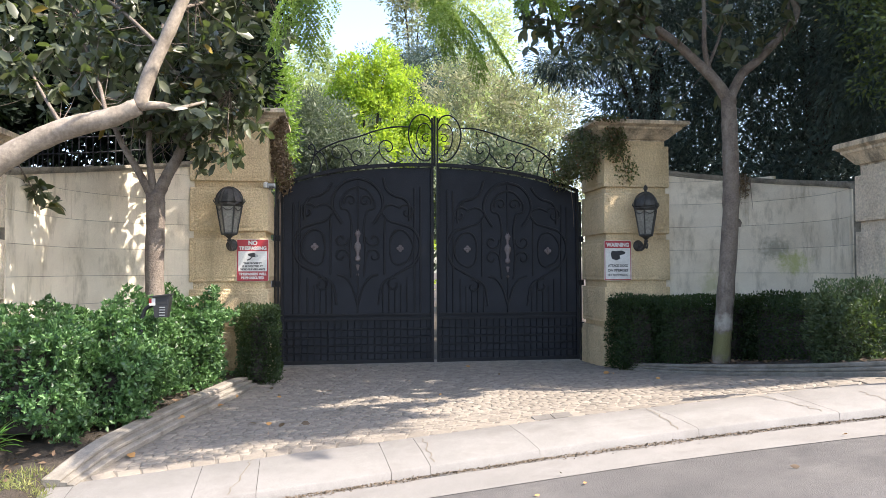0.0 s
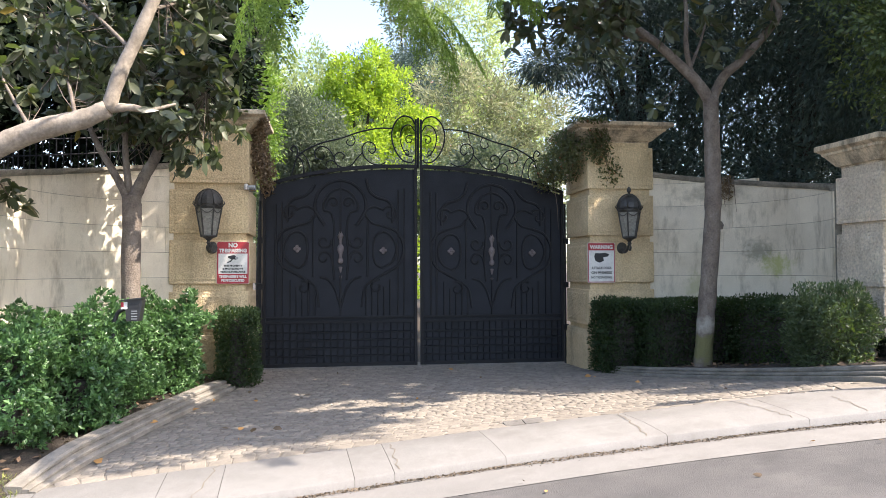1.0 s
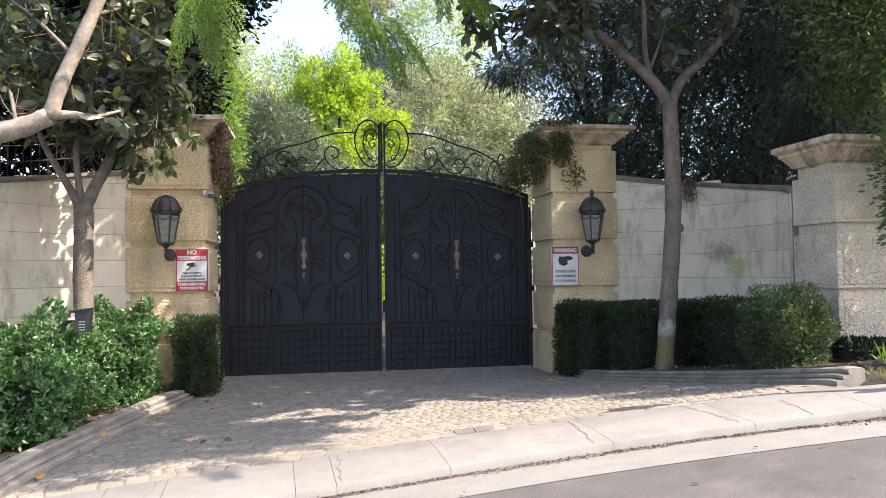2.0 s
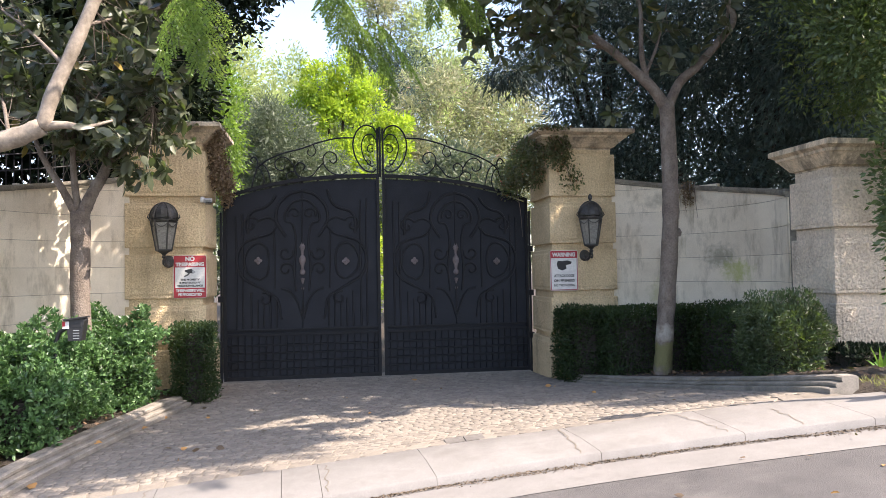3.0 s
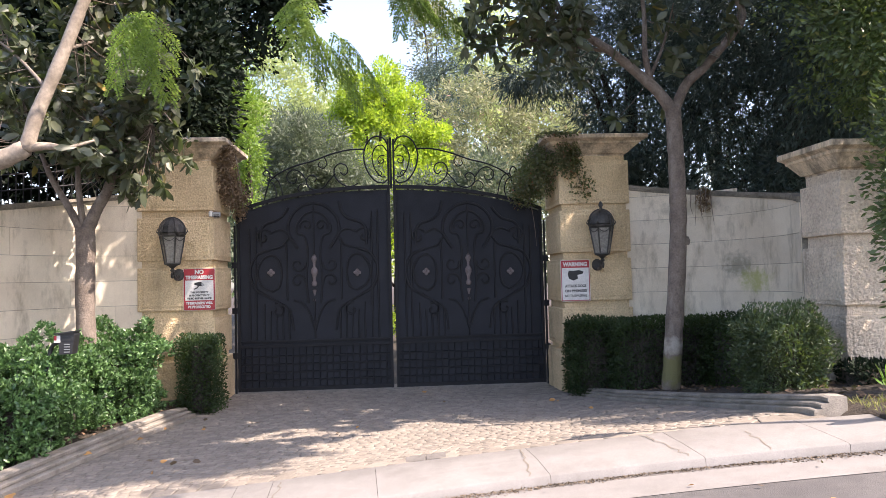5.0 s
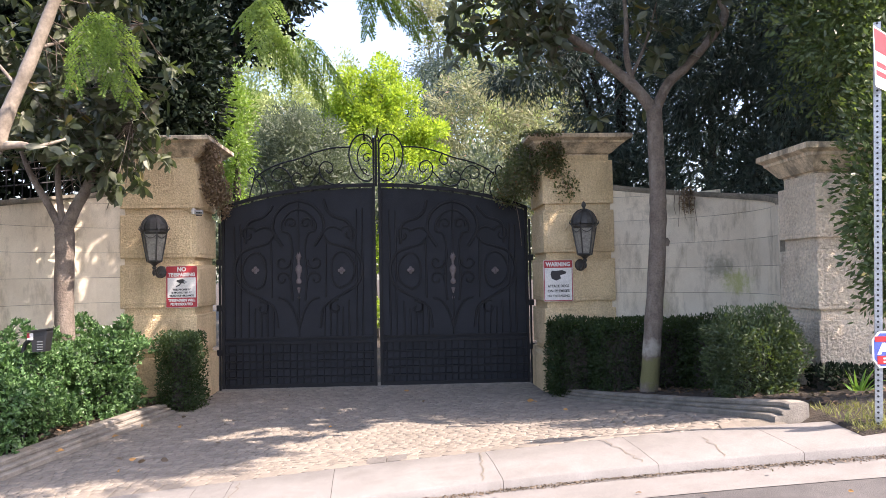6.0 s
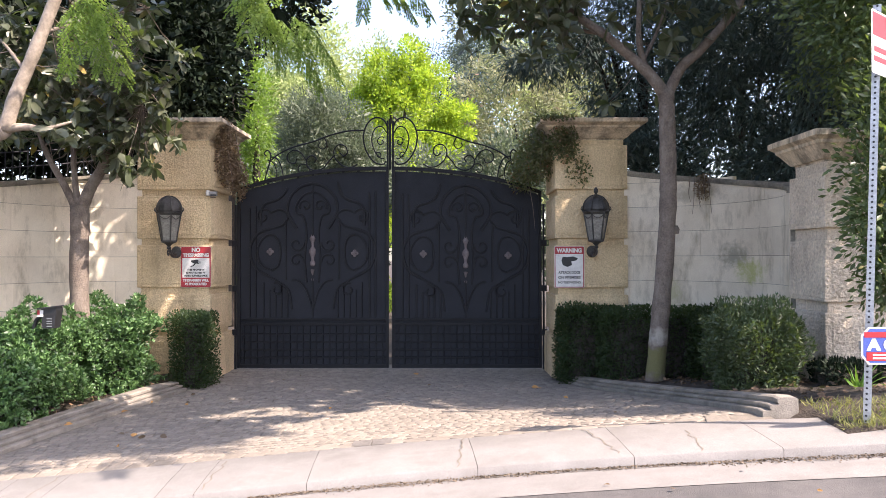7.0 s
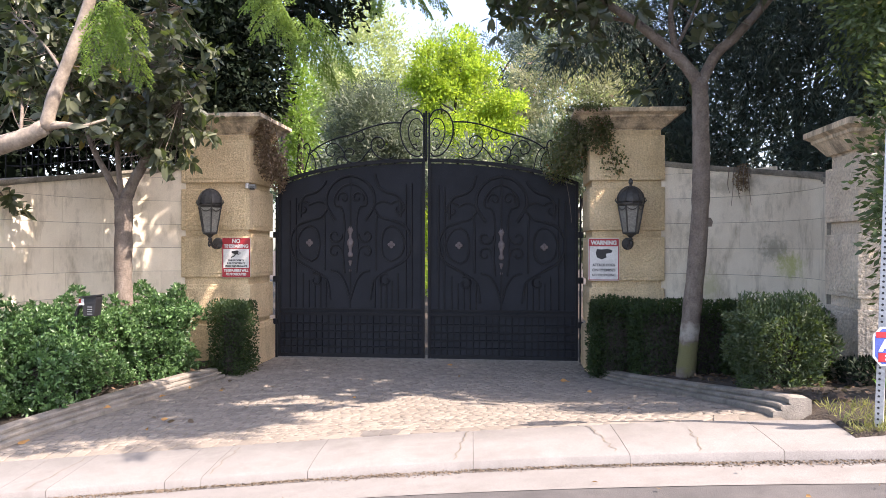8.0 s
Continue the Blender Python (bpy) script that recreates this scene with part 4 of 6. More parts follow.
sg = thing("no_trespassing_sign", "red and white no trespassing sign screwed to the pier", "sign", "signs on the gate piers", at=(-2.885, -1.058, 1.725))
plate(sg, 0.232, 0.312, 0.02, 0.0, M_WHITE, "board", d=0.004)
plate(sg, 0.228, 0.308, 0.018, -0.0042, M_RED, "red_field", d=0.001)
plate(sg, 0.208, 0.150, 0.004, -0.0055, M_WHITE, "white_field", z=-0.013, d=0.001)
words(sg, "NO", 0.085, 0.258, -0.0065, M_WHITE, 0.13)
words(sg, "TRESPASSING", 0.07, 0.178, -0.0065, M_WHITE, 0.40)
words(sg, "THIS PROPERTY", 0.036, -0.045, -0.008, M_BLACK, 0.27, 0.002)
words(sg, "IS PROTECTED BY", 0.036, -0.090, -0.008, M_BLACK, 0.30, 0.002)
words(sg, "VIDEO SURVEILLANCE", 0.036, -0.135, -0.008, M_BLACK, 0.36, 0.002)
words(sg, "TRESPASSERS WILL", 0.05, -0.205, -0.0065, M_WHITE, 0.40, 0.003)
words(sg, "BE PROSECUTED", 0.05, -0.262, -0.0065, M_WHITE, 0.33, 0.003)
bm = bmesh.new()
prism(bm, [(-0.07, 0.10), (0.02, 0.115), (0.055, 0.085), (0.05, 0.045), (-0.03, 0.055), (-0.075, 0.075)], -0.0078, -0.0068)
prism(bm, [(-0.02, 0.055), (0.0, 0.05), (-0.03, 0.015), (-0.08, -0.005), (-0.085, 0.012), (-0.045, 0.025)], -0.0078, -0.0068)
part("camera_symbol", bm, M_BLACK, sg)
part("lens_symbol", prism(bmesh.new(), [(0.03, 0.09), (0.075, 0.085), (0.075, 0.05), (0.035, 0.055)], -0.0088, -0.0079), M_ALU, sg)

sg = thing("warning_sign", "white warning sign with a red heading on the pier", "sign", "signs on the gate piers", at=(2.806, -1.058, 1.715))
plate(sg, 0.228, 0.318, 0.02, 0.0, M_WHITE, "board", d=0.004)
plate(sg, 0.222, 0.312, 0.018, -0.0042, M_RED, "red_border", d=0.001)
plate(sg, 0.210, 0.300, 0.014, -0.0055, M_WHITE, "white_field", d=0.001)
plate(sg, 0.210, 0.052, 0.010, -0.0068, M_RED, "red_heading", z=0.248, d=0.001)
words(sg, "WARNING", 0.085, 0.248, -0.008, M_WHITE, 0.38)
words(sg, "ATTACK DOGS", 0.055, -0.085, -0.007, M_BLACK, 0.33, 0.002)
words(sg, "ON PREMISES", 0.055, -0.160, -0.007, M_BLACK, 0.34, 0.002)
words(sg, "NO TRESPASSING", 0.05, -0.235, -0.007, M_BLACK, 0.34, 0.001)
part("dark_symbol", prism(bmesh.new(), [(-0.12, 0.10), (-0.10, 0.155), (-0.03, 0.15), (0.06, 0.16), (0.13, 0.135), (0.11, 0.10), (0.03, 0.085), (0.04, 0.03), (-0.03, 0.0), (-0.10, 0.03)],
                          -0.0078, -0.0068), M_BLACK, sg)

# ---------- small camera on the pier ----------
cm = thing("security_camera", "small white security camera at the pier corner", "camera", at=(-2.68, -1.07, 2.855))
part("mount", lathe(bmesh.new(), [(0.03, -0.04), (0.035, 0.0), (0.03, 0.035), (0.01, 0.045)], (-0.02, -0.0, 0), 12), M_WHITE, cm)
part("housing", newbox(0.0, 0.12, -0.04, 0.03, -0.05, 0.02, bevel=0.012), M_ALU, cm)
for k in range(3):
    part("vent_bar", newbox(0.03, 0.115, -0.047, -0.041, -0.075 + 0.022 * k, -0.062 + 0.022 * k), M_BLACK, cm)

# ---------- keypad on a gooseneck post ----------
kp = thing("gate_keypad", "black gate keypad with a red sticker on a bent post", "keypad", at=(-3.74, -3.93, 0.0))
part("post", tube(bmesh.new(), spline([(-0.0, 0, -0.1), (0.0, 0, 0.55), (-0.01, 0, 0.95), (0.02, 0, 1.14), (0.10, -0.02, 1.20)], 6), 0.022, 10), M_PLASTIC, kp, smooth=True)
bm = prism(bmesh.new(), [(0.14, 1.07), (0.27, 1.07), (0.30, 1.28), (0.29, 1.31), (0.12, 1.29)], -0.08, 0.06)
kbox = part("box", bm, M_PLASTIC, kp)
part("hood", prism(bmesh.new(), [(0.10, 1.285), (0.31, 1.31), (0.31, 1.325), (0.09, 1.30)], -0.11, 0.07), M_PLASTIC, kp)
part("sticker", newbox(0.085, 0.15, -0.084, -0.0805, 1.20, 1.275), M_WHITE, kbox)
part("sticker", newbox(0.085, 0.113, -0.088, -0.0845, 1.225, 1.275), M_RED, kbox)
for b in range(4):
    part("key_row", newbox(0.19, 0.25, -0.085, -0.0805, 1.09 + b * 0.028, 1.099 + b * 0.028), M_ALU, kbox)
part("screen", newbox(0.17, 0.275, -0.085, -0.0805, 1.215, 1.262), M_BLACK, kbox)

# ---------- street sign post ----------
sp = thing("street_sign_post", "perforated galvanised steel post with a parking sign", "sign post", at=(4.035, -6.84, float(gz(4.1, -6.3)) - 0.05))
lean = 0.036
bm = bmesh.new()
W = 0.026
H = 3.12
NH = 78
ang = radians(-30)
def rot(x, y):
    return (x * math.cos(ang) - y * math.sin(ang), x * math.sin(ang) + y * math.cos(ang))
pts = [rot(x, y) for x, y in ((-W, -W), (W, -W), (W, W), (-W, W))]
lo = [bm.verts.new((x, y, -0.2)) for x, y in pts]
hi = [bm.verts.new((x + lean * H, y, H)) for x, y in pts]
for k in range(4):
    bm.faces.new((lo[k], lo[(k + 1) % 4], hi[(k + 1) % 4], hi[k]))
bm.faces.new(hi)
spost = part("post", bm, M_GALV, sp)
for k in range(NH):
    z = 0.03 + k * 0.04
    for (nx, ny) in ((0, -1), (-1, 0)):
        cx, cy = rot(nx * (W + 0.0008), ny * (W + 0.0008))
        sx, sy = rot(-ny, nx)
        bm = bmesh.new()
        ring = [bm.verts.new((cx + sx * 0.009 * math.cos(t) + lean * z, cy + sy * 0.009 * math.cos(t), z + 0.009 * math.sin(t))) for t in [j * math.pi / 3 for j in range(6)]]
        bm.faces.new(ring)
        part("hole", bm, M_BLACK, spost)


def flat(name, w, h, r, material, label, th, turn, x, y, z, d=0.003, lift=0.0):
    ob = part(name, prism(bmesh.new(), rounded(w, h, r), -d - lift, -lift), material, th, label)
    ob.matrix_basis = pose(x, y, z, 0, 0, turn)
    return ob


px = lean * 2.8 + 0.02
flat("parking_panel", 0.15, 0.23, 0.02, M_WHITE, "white parking panel with red markings", sp, 40, px - 0.03, -0.06, 2.82)
flat("red_block", 0.135, 0.085, 0.01, M_RED, "", sp, 40, px - 0.03, -0.06, 2.95, 0.001, 0.0035)
flat("red_block", 0.11, 0.020, 0.004, M_RED, "", sp, 40, px - 0.03, -0.06, 2.77, 0.001, 0.0035)
flat("red_block", 0.12, 0.020, 0.004, M_RED, "", sp, 40, px - 0.03, -0.06, 2.70, 0.001, 0.0035)
octo = [(-0.20, -0.075), (-0.15, -0.135), (0.15, -0.135), (0.20, -0.075), (0.20, 0.075), (0.15, 0.135), (-0.15, 0.135), (-0.20, 0.075)]
sc = thing("security_sign", "small eight-sided blue and red sign on the post", "sign", at=(4.17, -6.905, 1.215))
part("board", prism(bmesh.new(), octo, -0.004, 0.0), M_WHITE, sc)
part("blue_field", prism(bmesh.new(), [(x * 0.93, z * 0.91) for x, z in octo], -0.0055, -0.0045), M_BLUE, sc)
part("red_band", newbox(-0.18, 0.18, -0.0072, -0.0060, 0.060, 0.100), M_RED, sc)
part("red_band", newbox(-0.165, 0.165, -0.0072, -0.0060, -0.108, -0.045), M_RED, sc)
part("white_shape", prism(bmesh.new(), [(-0.165, -0.035), (-0.135, -0.035), (-0.128, -0.015), (-0.098, -0.015), (-0.09, -0.035), (-0.058, -0.035), (-0.10, 0.052), (-0.122, 0.052)], -0.0072, -0.0060), M_WHITE, sc)
bm = bmesh.new()
ring = [(0.0 + 0.042 * math.cos(a), 0.008 + 0.044 * math.sin(a)) for a in [0.7 + k * 4.9 / 12 for k in range(13)]]
inner = [(0.0 + 0.022 * math.cos(a), 0.008 + 0.024 * math.sin(a)) for a in [0.7 + k * 4.9 / 12 for k in range(13)]]
prism(bm, ring + inner[::-1], -0.0072, -0.0060)
part("white_shape", bm, M_WHITE, sc)
for z in (-0.065, -0.09):
    part("white_bar", newbox(-0.12, 0.12, -0.0085, -0.0074, z - 0.006, z + 0.006), M_WHITE, sc)
part("strap", newbox(-0.19, -0.14, 0.001, 0.05, -0.03, 0.03), M_GALV, sc)

# ---------- drain in the edge course ----------
dr = thing("drain_cover", "flat grey drain cover set in the cobbles", "drain cover", at=(0.30, -5.73, float(gz(0.30, -5.73))))
dr.rotation_euler = (0.025, -0.1, -0.02)
for k in range(2):
    part("panel", newbox(-0.175 + k * 0.18, -0.003 + k * 0.18, -0.09, 0.09, -0.03, 0.012, bevel=0.004), M_DRAIN, dr, "")
# ---------- trees ----------
RNG = np.random.default_rng(11)


def whorls(rng, tips, per, size, tilt=0.5):
    """Leaves set like wheels round twig ends, as a magnolia bears them."""
    tips = np.asarray(tips)
    n = len(tips) * per
    ax = unit(rng.normal(size=(len(tips), 3)) + np.array([0, 0, 0.3]))
    a = rng.random(n) * 2 * np.pi
    A = np.repeat(ax, per, 0)
    s = unit(np.cross(A, np.array([0.3, 0.2, 0.9])))
    u = np.cross(A, s)
    d = s * np.cos(a)[:, None] + u * np.sin(a)[:, None] + A * (tilt + 0.5 * rng.normal(size=(n, 1)))
    p = np.repeat(tips, per, 0) + rng.normal(size=(n, 3)) * size * 0.07 - A * rng.random((n, 1)) * size * 0.45
    return p, d


def along(rng, branches, count, spread):
    """Twig ends scattered round a set of branch lines, and where each twig leaves its branch."""
    out, feet = [], []
    L = [sum((b - a).length for a, b in zip(br, br[1:])) for br in branches]
    for br, l in zip(branches, L):
        k = max(1, int(count * l / sum(L)))
        for _ in range(k):
            u = rng.random() * (len(br) - 1)
            i = min(int(u), len(br) - 2)
            p = np.array(br[i].lerp(br[i + 1], u - i))
            feet.append(p)
            out.append(p + rng.normal(size=3) * spread)
    return np.array(out), np.array(feet)


def twig_mesh(name, feet, tips, material, radius=0.006):
    """Thin bent twigs, three-sided, from their feet to their ends."""
    n = len(tips)
    mid = (feet + tips) / 2 - np.array([0, 0, 0.04])
    d = unit(tips - feet)
    s = unit(np.cross(d, np.array([0.31, 0.22, 0.92])))
    u = np.cross(s, d)
    rings = []
    for c, r in ((feet, radius), (mid, radius * 0.8), (tips, radius * 0.5)):
        for k in range(3):
            t = 2.0944 * k
            rings.append(c + r * (s * math.cos(t) + u * math.sin(t)))
    v = np.stack(rings, 1)
    base = np.arange(n)[:, None] * 9
    q = [base + np.array([[3 * j + k, 3 * j + (k + 1) % 3, 3 * j + 3 + (k + 1) % 3, 3 * j + 3 + k]]) for j in range(2) for k in range(3)]
    return fast(name, v.reshape(-1, 3), np.concatenate(q, 0), material)


def sprays(rng, centre, radii, count, per, size):
    """Twig ends gathered in flat sprays within an ellipsoid, as the tiers of a crown."""
    c = unit(rng.normal(size=(count, 3))) * rng.random((count, 1)) ** 0.42 * np.array(radii) + np.array(centre)
    a = rng.normal(size=count) * 0.5
    o = unit(rng.normal(size=(count * per, 3))) * rng.random((count * per, 1)) ** 0.5 * np.array(size)
    ca, sa = np.repeat(np.cos(a), per), np.repeat(np.sin(a), per)
    return np.repeat(c, per, 0) + np.stack([o[:, 0] * ca - o[:, 1] * sa, o[:, 0] * sa + o[:, 1] * ca, o[:, 2]], 1)


def tree(name, label, limbs, bark, crown_pos, crown_dir, size, leaf_material, ratio=0.45, rich=False, droop=0.0, rng=None, seed=0, at=None):
    base = at or limbs[0][0][0]
    th = thing(name, label, "tree", at=base)
    o = Vector(base)
    for k, (pts, r0, r1) in enumerate(limbs):
        bm = tapered(bmesh.new(), [Vector(p) - o for p in pts], r0, r1, 12 if r0 > 0.05 else 6, 7, 0.05, seed + k)
        part("trunk" if k == 0 else "limb", bm, bark if r0 > 0.03 else M_BARK, th, smooth=True)
    me = leaves("crown", crown_pos - np.array(o), crown_dir, size, leaf_material, ratio, rng or RNG, 0.25, rich, droop)
    part("crown", me, leaf_material, th)
    return th


# magnolia whose long pale limb reaches across in front of the hedge
limb = [(-6.6, -4.9, -0.25), (-6.3, -4.85, 0.9), (-5.75, -4.8, 1.85), (-4.9, -4.68, 2.62), (-4.35, -4.68, 2.94), (-3.85, -4.70, 3.09), (-3.60, -4.72, 3.20)]
up = [(-3.60, -4.72, 3.18), (-3.50, -4.72, 3.52), (-3.34, -4.72, 3.90), (-3.17, -4.73, 4.31), (-2.95, -4.75, 4.85), (-2.7, -4.7, 5.5)]
stub = [(-3.60, -4.72, 3.20), (-3.40, -4.70, 3.22), (-3.22, -4.66, 3.21), (-3.0, -4.55, 3.30)]
twigs = [[(-4.3, -4.7, 2.96), (-4.6, -4.5, 3.4), (-4.9, -4.3, 3.9)], [(-3.9, -4.7, 3.1), (-4.1, -4.4, 3.6), (-4.4, -4.1, 4.2), (-4.6, -3.8, 4.8)],
         [(-3.4, -4.72, 3.8), (-3.8, -4.5, 4.2), (-4.3, -4.3, 4.6)], [(-3.2, -4.72, 4.2), (-2.8, -4.3, 4.5), (-2.4, -4.0, 4.7)], [(-4.9, -4.7, 2.6), (-5.2, -4.4, 3.3), (-5.3, -4.2, 4.0)],
         [(-3.0, -4.7, 4.7), (-3.5, -4.4, 5.2), (-4.2, -4.2, 5.5)], [(-5.6, -4.8, 2.0), (-5.7, -4.6, 3.2), (-5.5, -4.3, 4.6), (-5.0, -4.2, 5.6)], [(-5.2, -4.4, 3.3), (-5.17, -3.7, 2.85), (-5.1, -3.25, 2.48)]]
limbs = [(limb, 0.15, 0.085), (up, 0.075, 0.05), (stub, 0.05, 0.012)] + [(t, 0.022, 0.008) for t in twigs]
brs = [spline(t, 4) for t in twigs[:7]] + [spline(up[3:], 4)]
tips, feet = along(RNG, brs, 330, 0.25)
tips[:, 1] = np.maximum(tips[:, 1], -4.5 + 0.1 * RNG.random(len(tips)))
ok = tips[:, 2] > 3.35
tips, feet = tips[ok], feet[ok]
hang = np.array([[-5.1, -3.2, 2.44], [-4.98, -3.22, 2.36], [-5.28, -3.25, 2.5], [-4.86, -3.27, 2.38], [-5.2, -3.3, 2.62], [-5.05, -3.3, 2.55], [-3.0, -4.5, 3.25], [-3.15, -4.6, 3.20], [-3.05, -4.6, 3.1]])
p, d = whorls(RNG, np.concatenate([tips, hang]), 10, 0.16, 0.35)
mg = tree("magnolia_tree", "magnolia tree with a pale limb reaching over the hedge", limbs, M_BARK_PALE, p, d, 0.175, M_LEAF_MAG, 0.42, True, 0.15, RNG, 3)
tagged(part("twig_work", twig_mesh("twig_work", feet - np.array(limb[0]), tips - np.array(limb[0]), M_BARK), M_BARK, mg), kind="stuff")

# young tree in the hedge beside the pier
b0 = (-3.93, -2.5, 0.0)
t0 = [b0, (-3.93, -2.5, 0.9), (-3.95, -2.5, 1.6), (-3.94, -2.5, 2.3), (-3.95, -2.5, 2.56)]
fk = [[(-3.93, -2.5, 2.5), (-3.80, -2.5, 2.8), (-3.66, -2.45, 3.1), (-3.58, -2.45, 3.5), (-3.5, -2.5, 4.2), (-3.55, -2.6, 5.0)], [(-3.98, -2.5, 2.5), (-4.16, -2.5, 2.85), (-4.36, -2.5, 3.2), (-4.5, -2.5, 3.55), (-4.7, -2.55, 4.2)],
      [(-3.97, -2.5, 2.6), (-4.01, -2.5, 2.9), (-4.03, -2.5, 3.3), (-4.0, -2.4, 4.0), (-3.9, -2.3, 4.9)], [(-3.6, -2.45, 3.4), (-3.3, -2.6, 3.75), (-3.0, -2.75, 3.85)], [(-3.55, -2.5, 3.7), (-3.2, -2.9, 4.2), (-2.9, -3.1, 4.5)],
      [(-3.9, -2.4, 4.2), (-4.4, -2.6, 4.6), (-4.9, -2.7, 4.8)]]
limbs = [(t0, 0.125, 0.115), (fk[0], 0.085, 0.03), (fk[1], 0.055, 0.02), (fk[2], 0.05, 0.02)] + [(t, 0.03, 0.008) for t in fk[3:]]
tips, feet = along(RNG, [spline(t, 4) for t in fk], 420, 0.32)
ok = tips[:, 2] > 3.35
tips, feet = tips[ok], feet[ok]
low = np.array([-3.15, -2.75, 3.35]) + RNG.normal(size=(32, 3)) * np.array([0.26, 0.25, 0.20])
p, d = whorls(RNG, np.concatenate([tips, low]), 10, 0.16, 0.35)
yt = tree("young_magnolia_tree", "young magnolia tree with a forked trunk, in the hedge", limbs, M_BARK, p, d, 0.175, M_LEAF_MAG, 0.42, True, 0.2, RNG, 23)
feet = np.concatenate([feet, np.tile([[-3.0, -2.75, 3.85]], (32, 1))])
tagged(part("twig_work", twig_mesh("twig_work", feet - np.array(b0), np.concatenate([tips, low]) - np.array(b0), M_BARK), M_BARK, yt), kind="stuff")

# street tree beside the right pier
def banded(m, lo, hi, colour, edge=0.09):
    """Growth on the bark between two heights, with a ragged edge."""
    t = m.node_tree
    b = t.nodes["Principled BSDF"]
    was = b.inputs["Base Color"].links[0].from_socket
    geo, sep, nz = t.nodes.new("ShaderNodeNewGeometry"), t.nodes.new("ShaderNodeSeparateXYZ"), t.nodes.new("ShaderNodeTexNoise")
    nz.inputs["Scale"].default_value, nz.inputs["Detail"].default_value = 9, 6
    t.links.new(geo.outputs["Position"], sep.inputs[0])
    t.links.new(geo.outputs["Position"], nz.inputs["Vector"])
    wob = t.nodes.new("ShaderNodeMath")
    wob.operation = 'MULTIPLY_ADD'
    wob.inputs[1].default_value = 0.35
    t.links.new(nz.outputs["Fac"], wob.inputs[0])
    t.links.new(sep.outputs["Z"], wob.inputs[2])
    ramp = t.nodes.new("ShaderNodeMapRange")
    ramp.inputs["From Min"].default_value, ramp.inputs["From Max"].default_value = lo + 0.175, lo + 0.175 + edge
    drop = t.nodes.new("ShaderNodeMapRange")
    drop.inputs["From Min"].default_value, drop.inputs["From Max"].default_value = hi + 0.175, hi + 0.175 - edge
    both = t.nodes.new("ShaderNodeMath")
    both.operation = 'MULTIPLY'
    for k, node in enumerate((ramp, drop)):
        t.links.new(wob.outputs[0], node.inputs["Value"])
        t.links.new(node.outputs["Result"], both.inputs[k])
    mix = t.nodes.new("ShaderNodeMix")
    mix.data_type = 'RGBA'
    mix.inputs["B"].default_value = (*colour, 1)
    t.links.new(both.outputs[0], mix.inputs["Factor"])
    t.links.new(was, mix.inputs["A"])
    t.links.new(mix.outputs["Result"], b.inputs["Base Color"])


M_BARK_STREET = mat("mossy_street_bark", (0.215, 0.175, 0.145), (0.125, 0.098, 0.08), 0.92, 7, 50, 1.0, stain=(0.30, 0.265, 0.22), stain_scale=5, depth=0.012)
banded(M_BARK_STREET, 0.30, 0.74, (0.16, 0.15, 0.065))
banded(M_BARK_STREET, 0.74, 0.95, (0.36, 0.33, 0.28))
b0 = (3.62, -2.70, 0.1)
t0 = [b0, (3.66, -2.70, 0.5), (3.70, -2.70, 0.95), (3.77, -2.70, 1.7), (3.81, -2.72, 2.4), (3.82, -2.72, 3.0), (3.81, -2.72, 3.6), (3.80, -2.72, 4.02)]
fk = [[(3.80, -2.72, 3.95), (3.60, -2.72, 4.22), (3.40, -2.70, 4.42), (3.02, -2.68, 4.76), (2.64, -2.62, 5.05), (2.40, -2.5, 5.35), (2.2, -2.3, 6.0)], [(3.81, -2.72, 3.95), (3.98, -2.76, 4.3), (4.19, -2.85, 4.5), (4.54, -2.95, 4.9), (4.68, -3.0, 5.15), (4.58, -3.0, 5.5), (4.7, -3.0, 6.2)],
      [(3.55, -2.7, 4.25), (3.45, -2.72, 4.7), (3.46, -2.7, 5.3), (3.4, -2.6, 6.2)], [(3.0, -2.65, 4.78), (2.3, -2.2, 5.05), (1.7, -1.7, 5.3), (1.15, -1.3, 5.5)], [(2.6, -2.6, 5.1), (2.0, -2.6, 5.5), (1.4, -2.4, 5.9)],
      [(4.6, -2.95, 5.0), (4.9, -2.5, 5.5), (5.2, -2.2, 6.2)], [(3.5, -2.72, 4.4), (3.75, -2.6, 4.9), (3.95, -2.5, 5.5)], [(2.2, -2.3, 6.0), (1.2, -2.6, 6.7), (0.0, -2.9, 7.2)], [(4.7, -3.0, 6.2), (5.3, -4.2, 6.9), (6.2, -5.5, 7.3)]]
limbs = [(t0, 0.125, 0.10), (fk[0], 0.085, 0.03), (fk[1], 0.075, 0.03), (fk[2], 0.05, 0.02)] + [(t, 0.028, 0.008) for t in fk[3:]]
br = [spline(fk[3], 4), spline(fk[4], 4)]
t1, f1 = along(RNG, br, 115, 0.24)
ok = t1[:, 0] < 2.7
t1, f1 = t1[ok], f1[ok]
tw, fw = along(RNG, [spline(t, 4) for t in (fk[0][1:6], fk[1][1:6], fk[2], fk[6])], 26, 0.26)
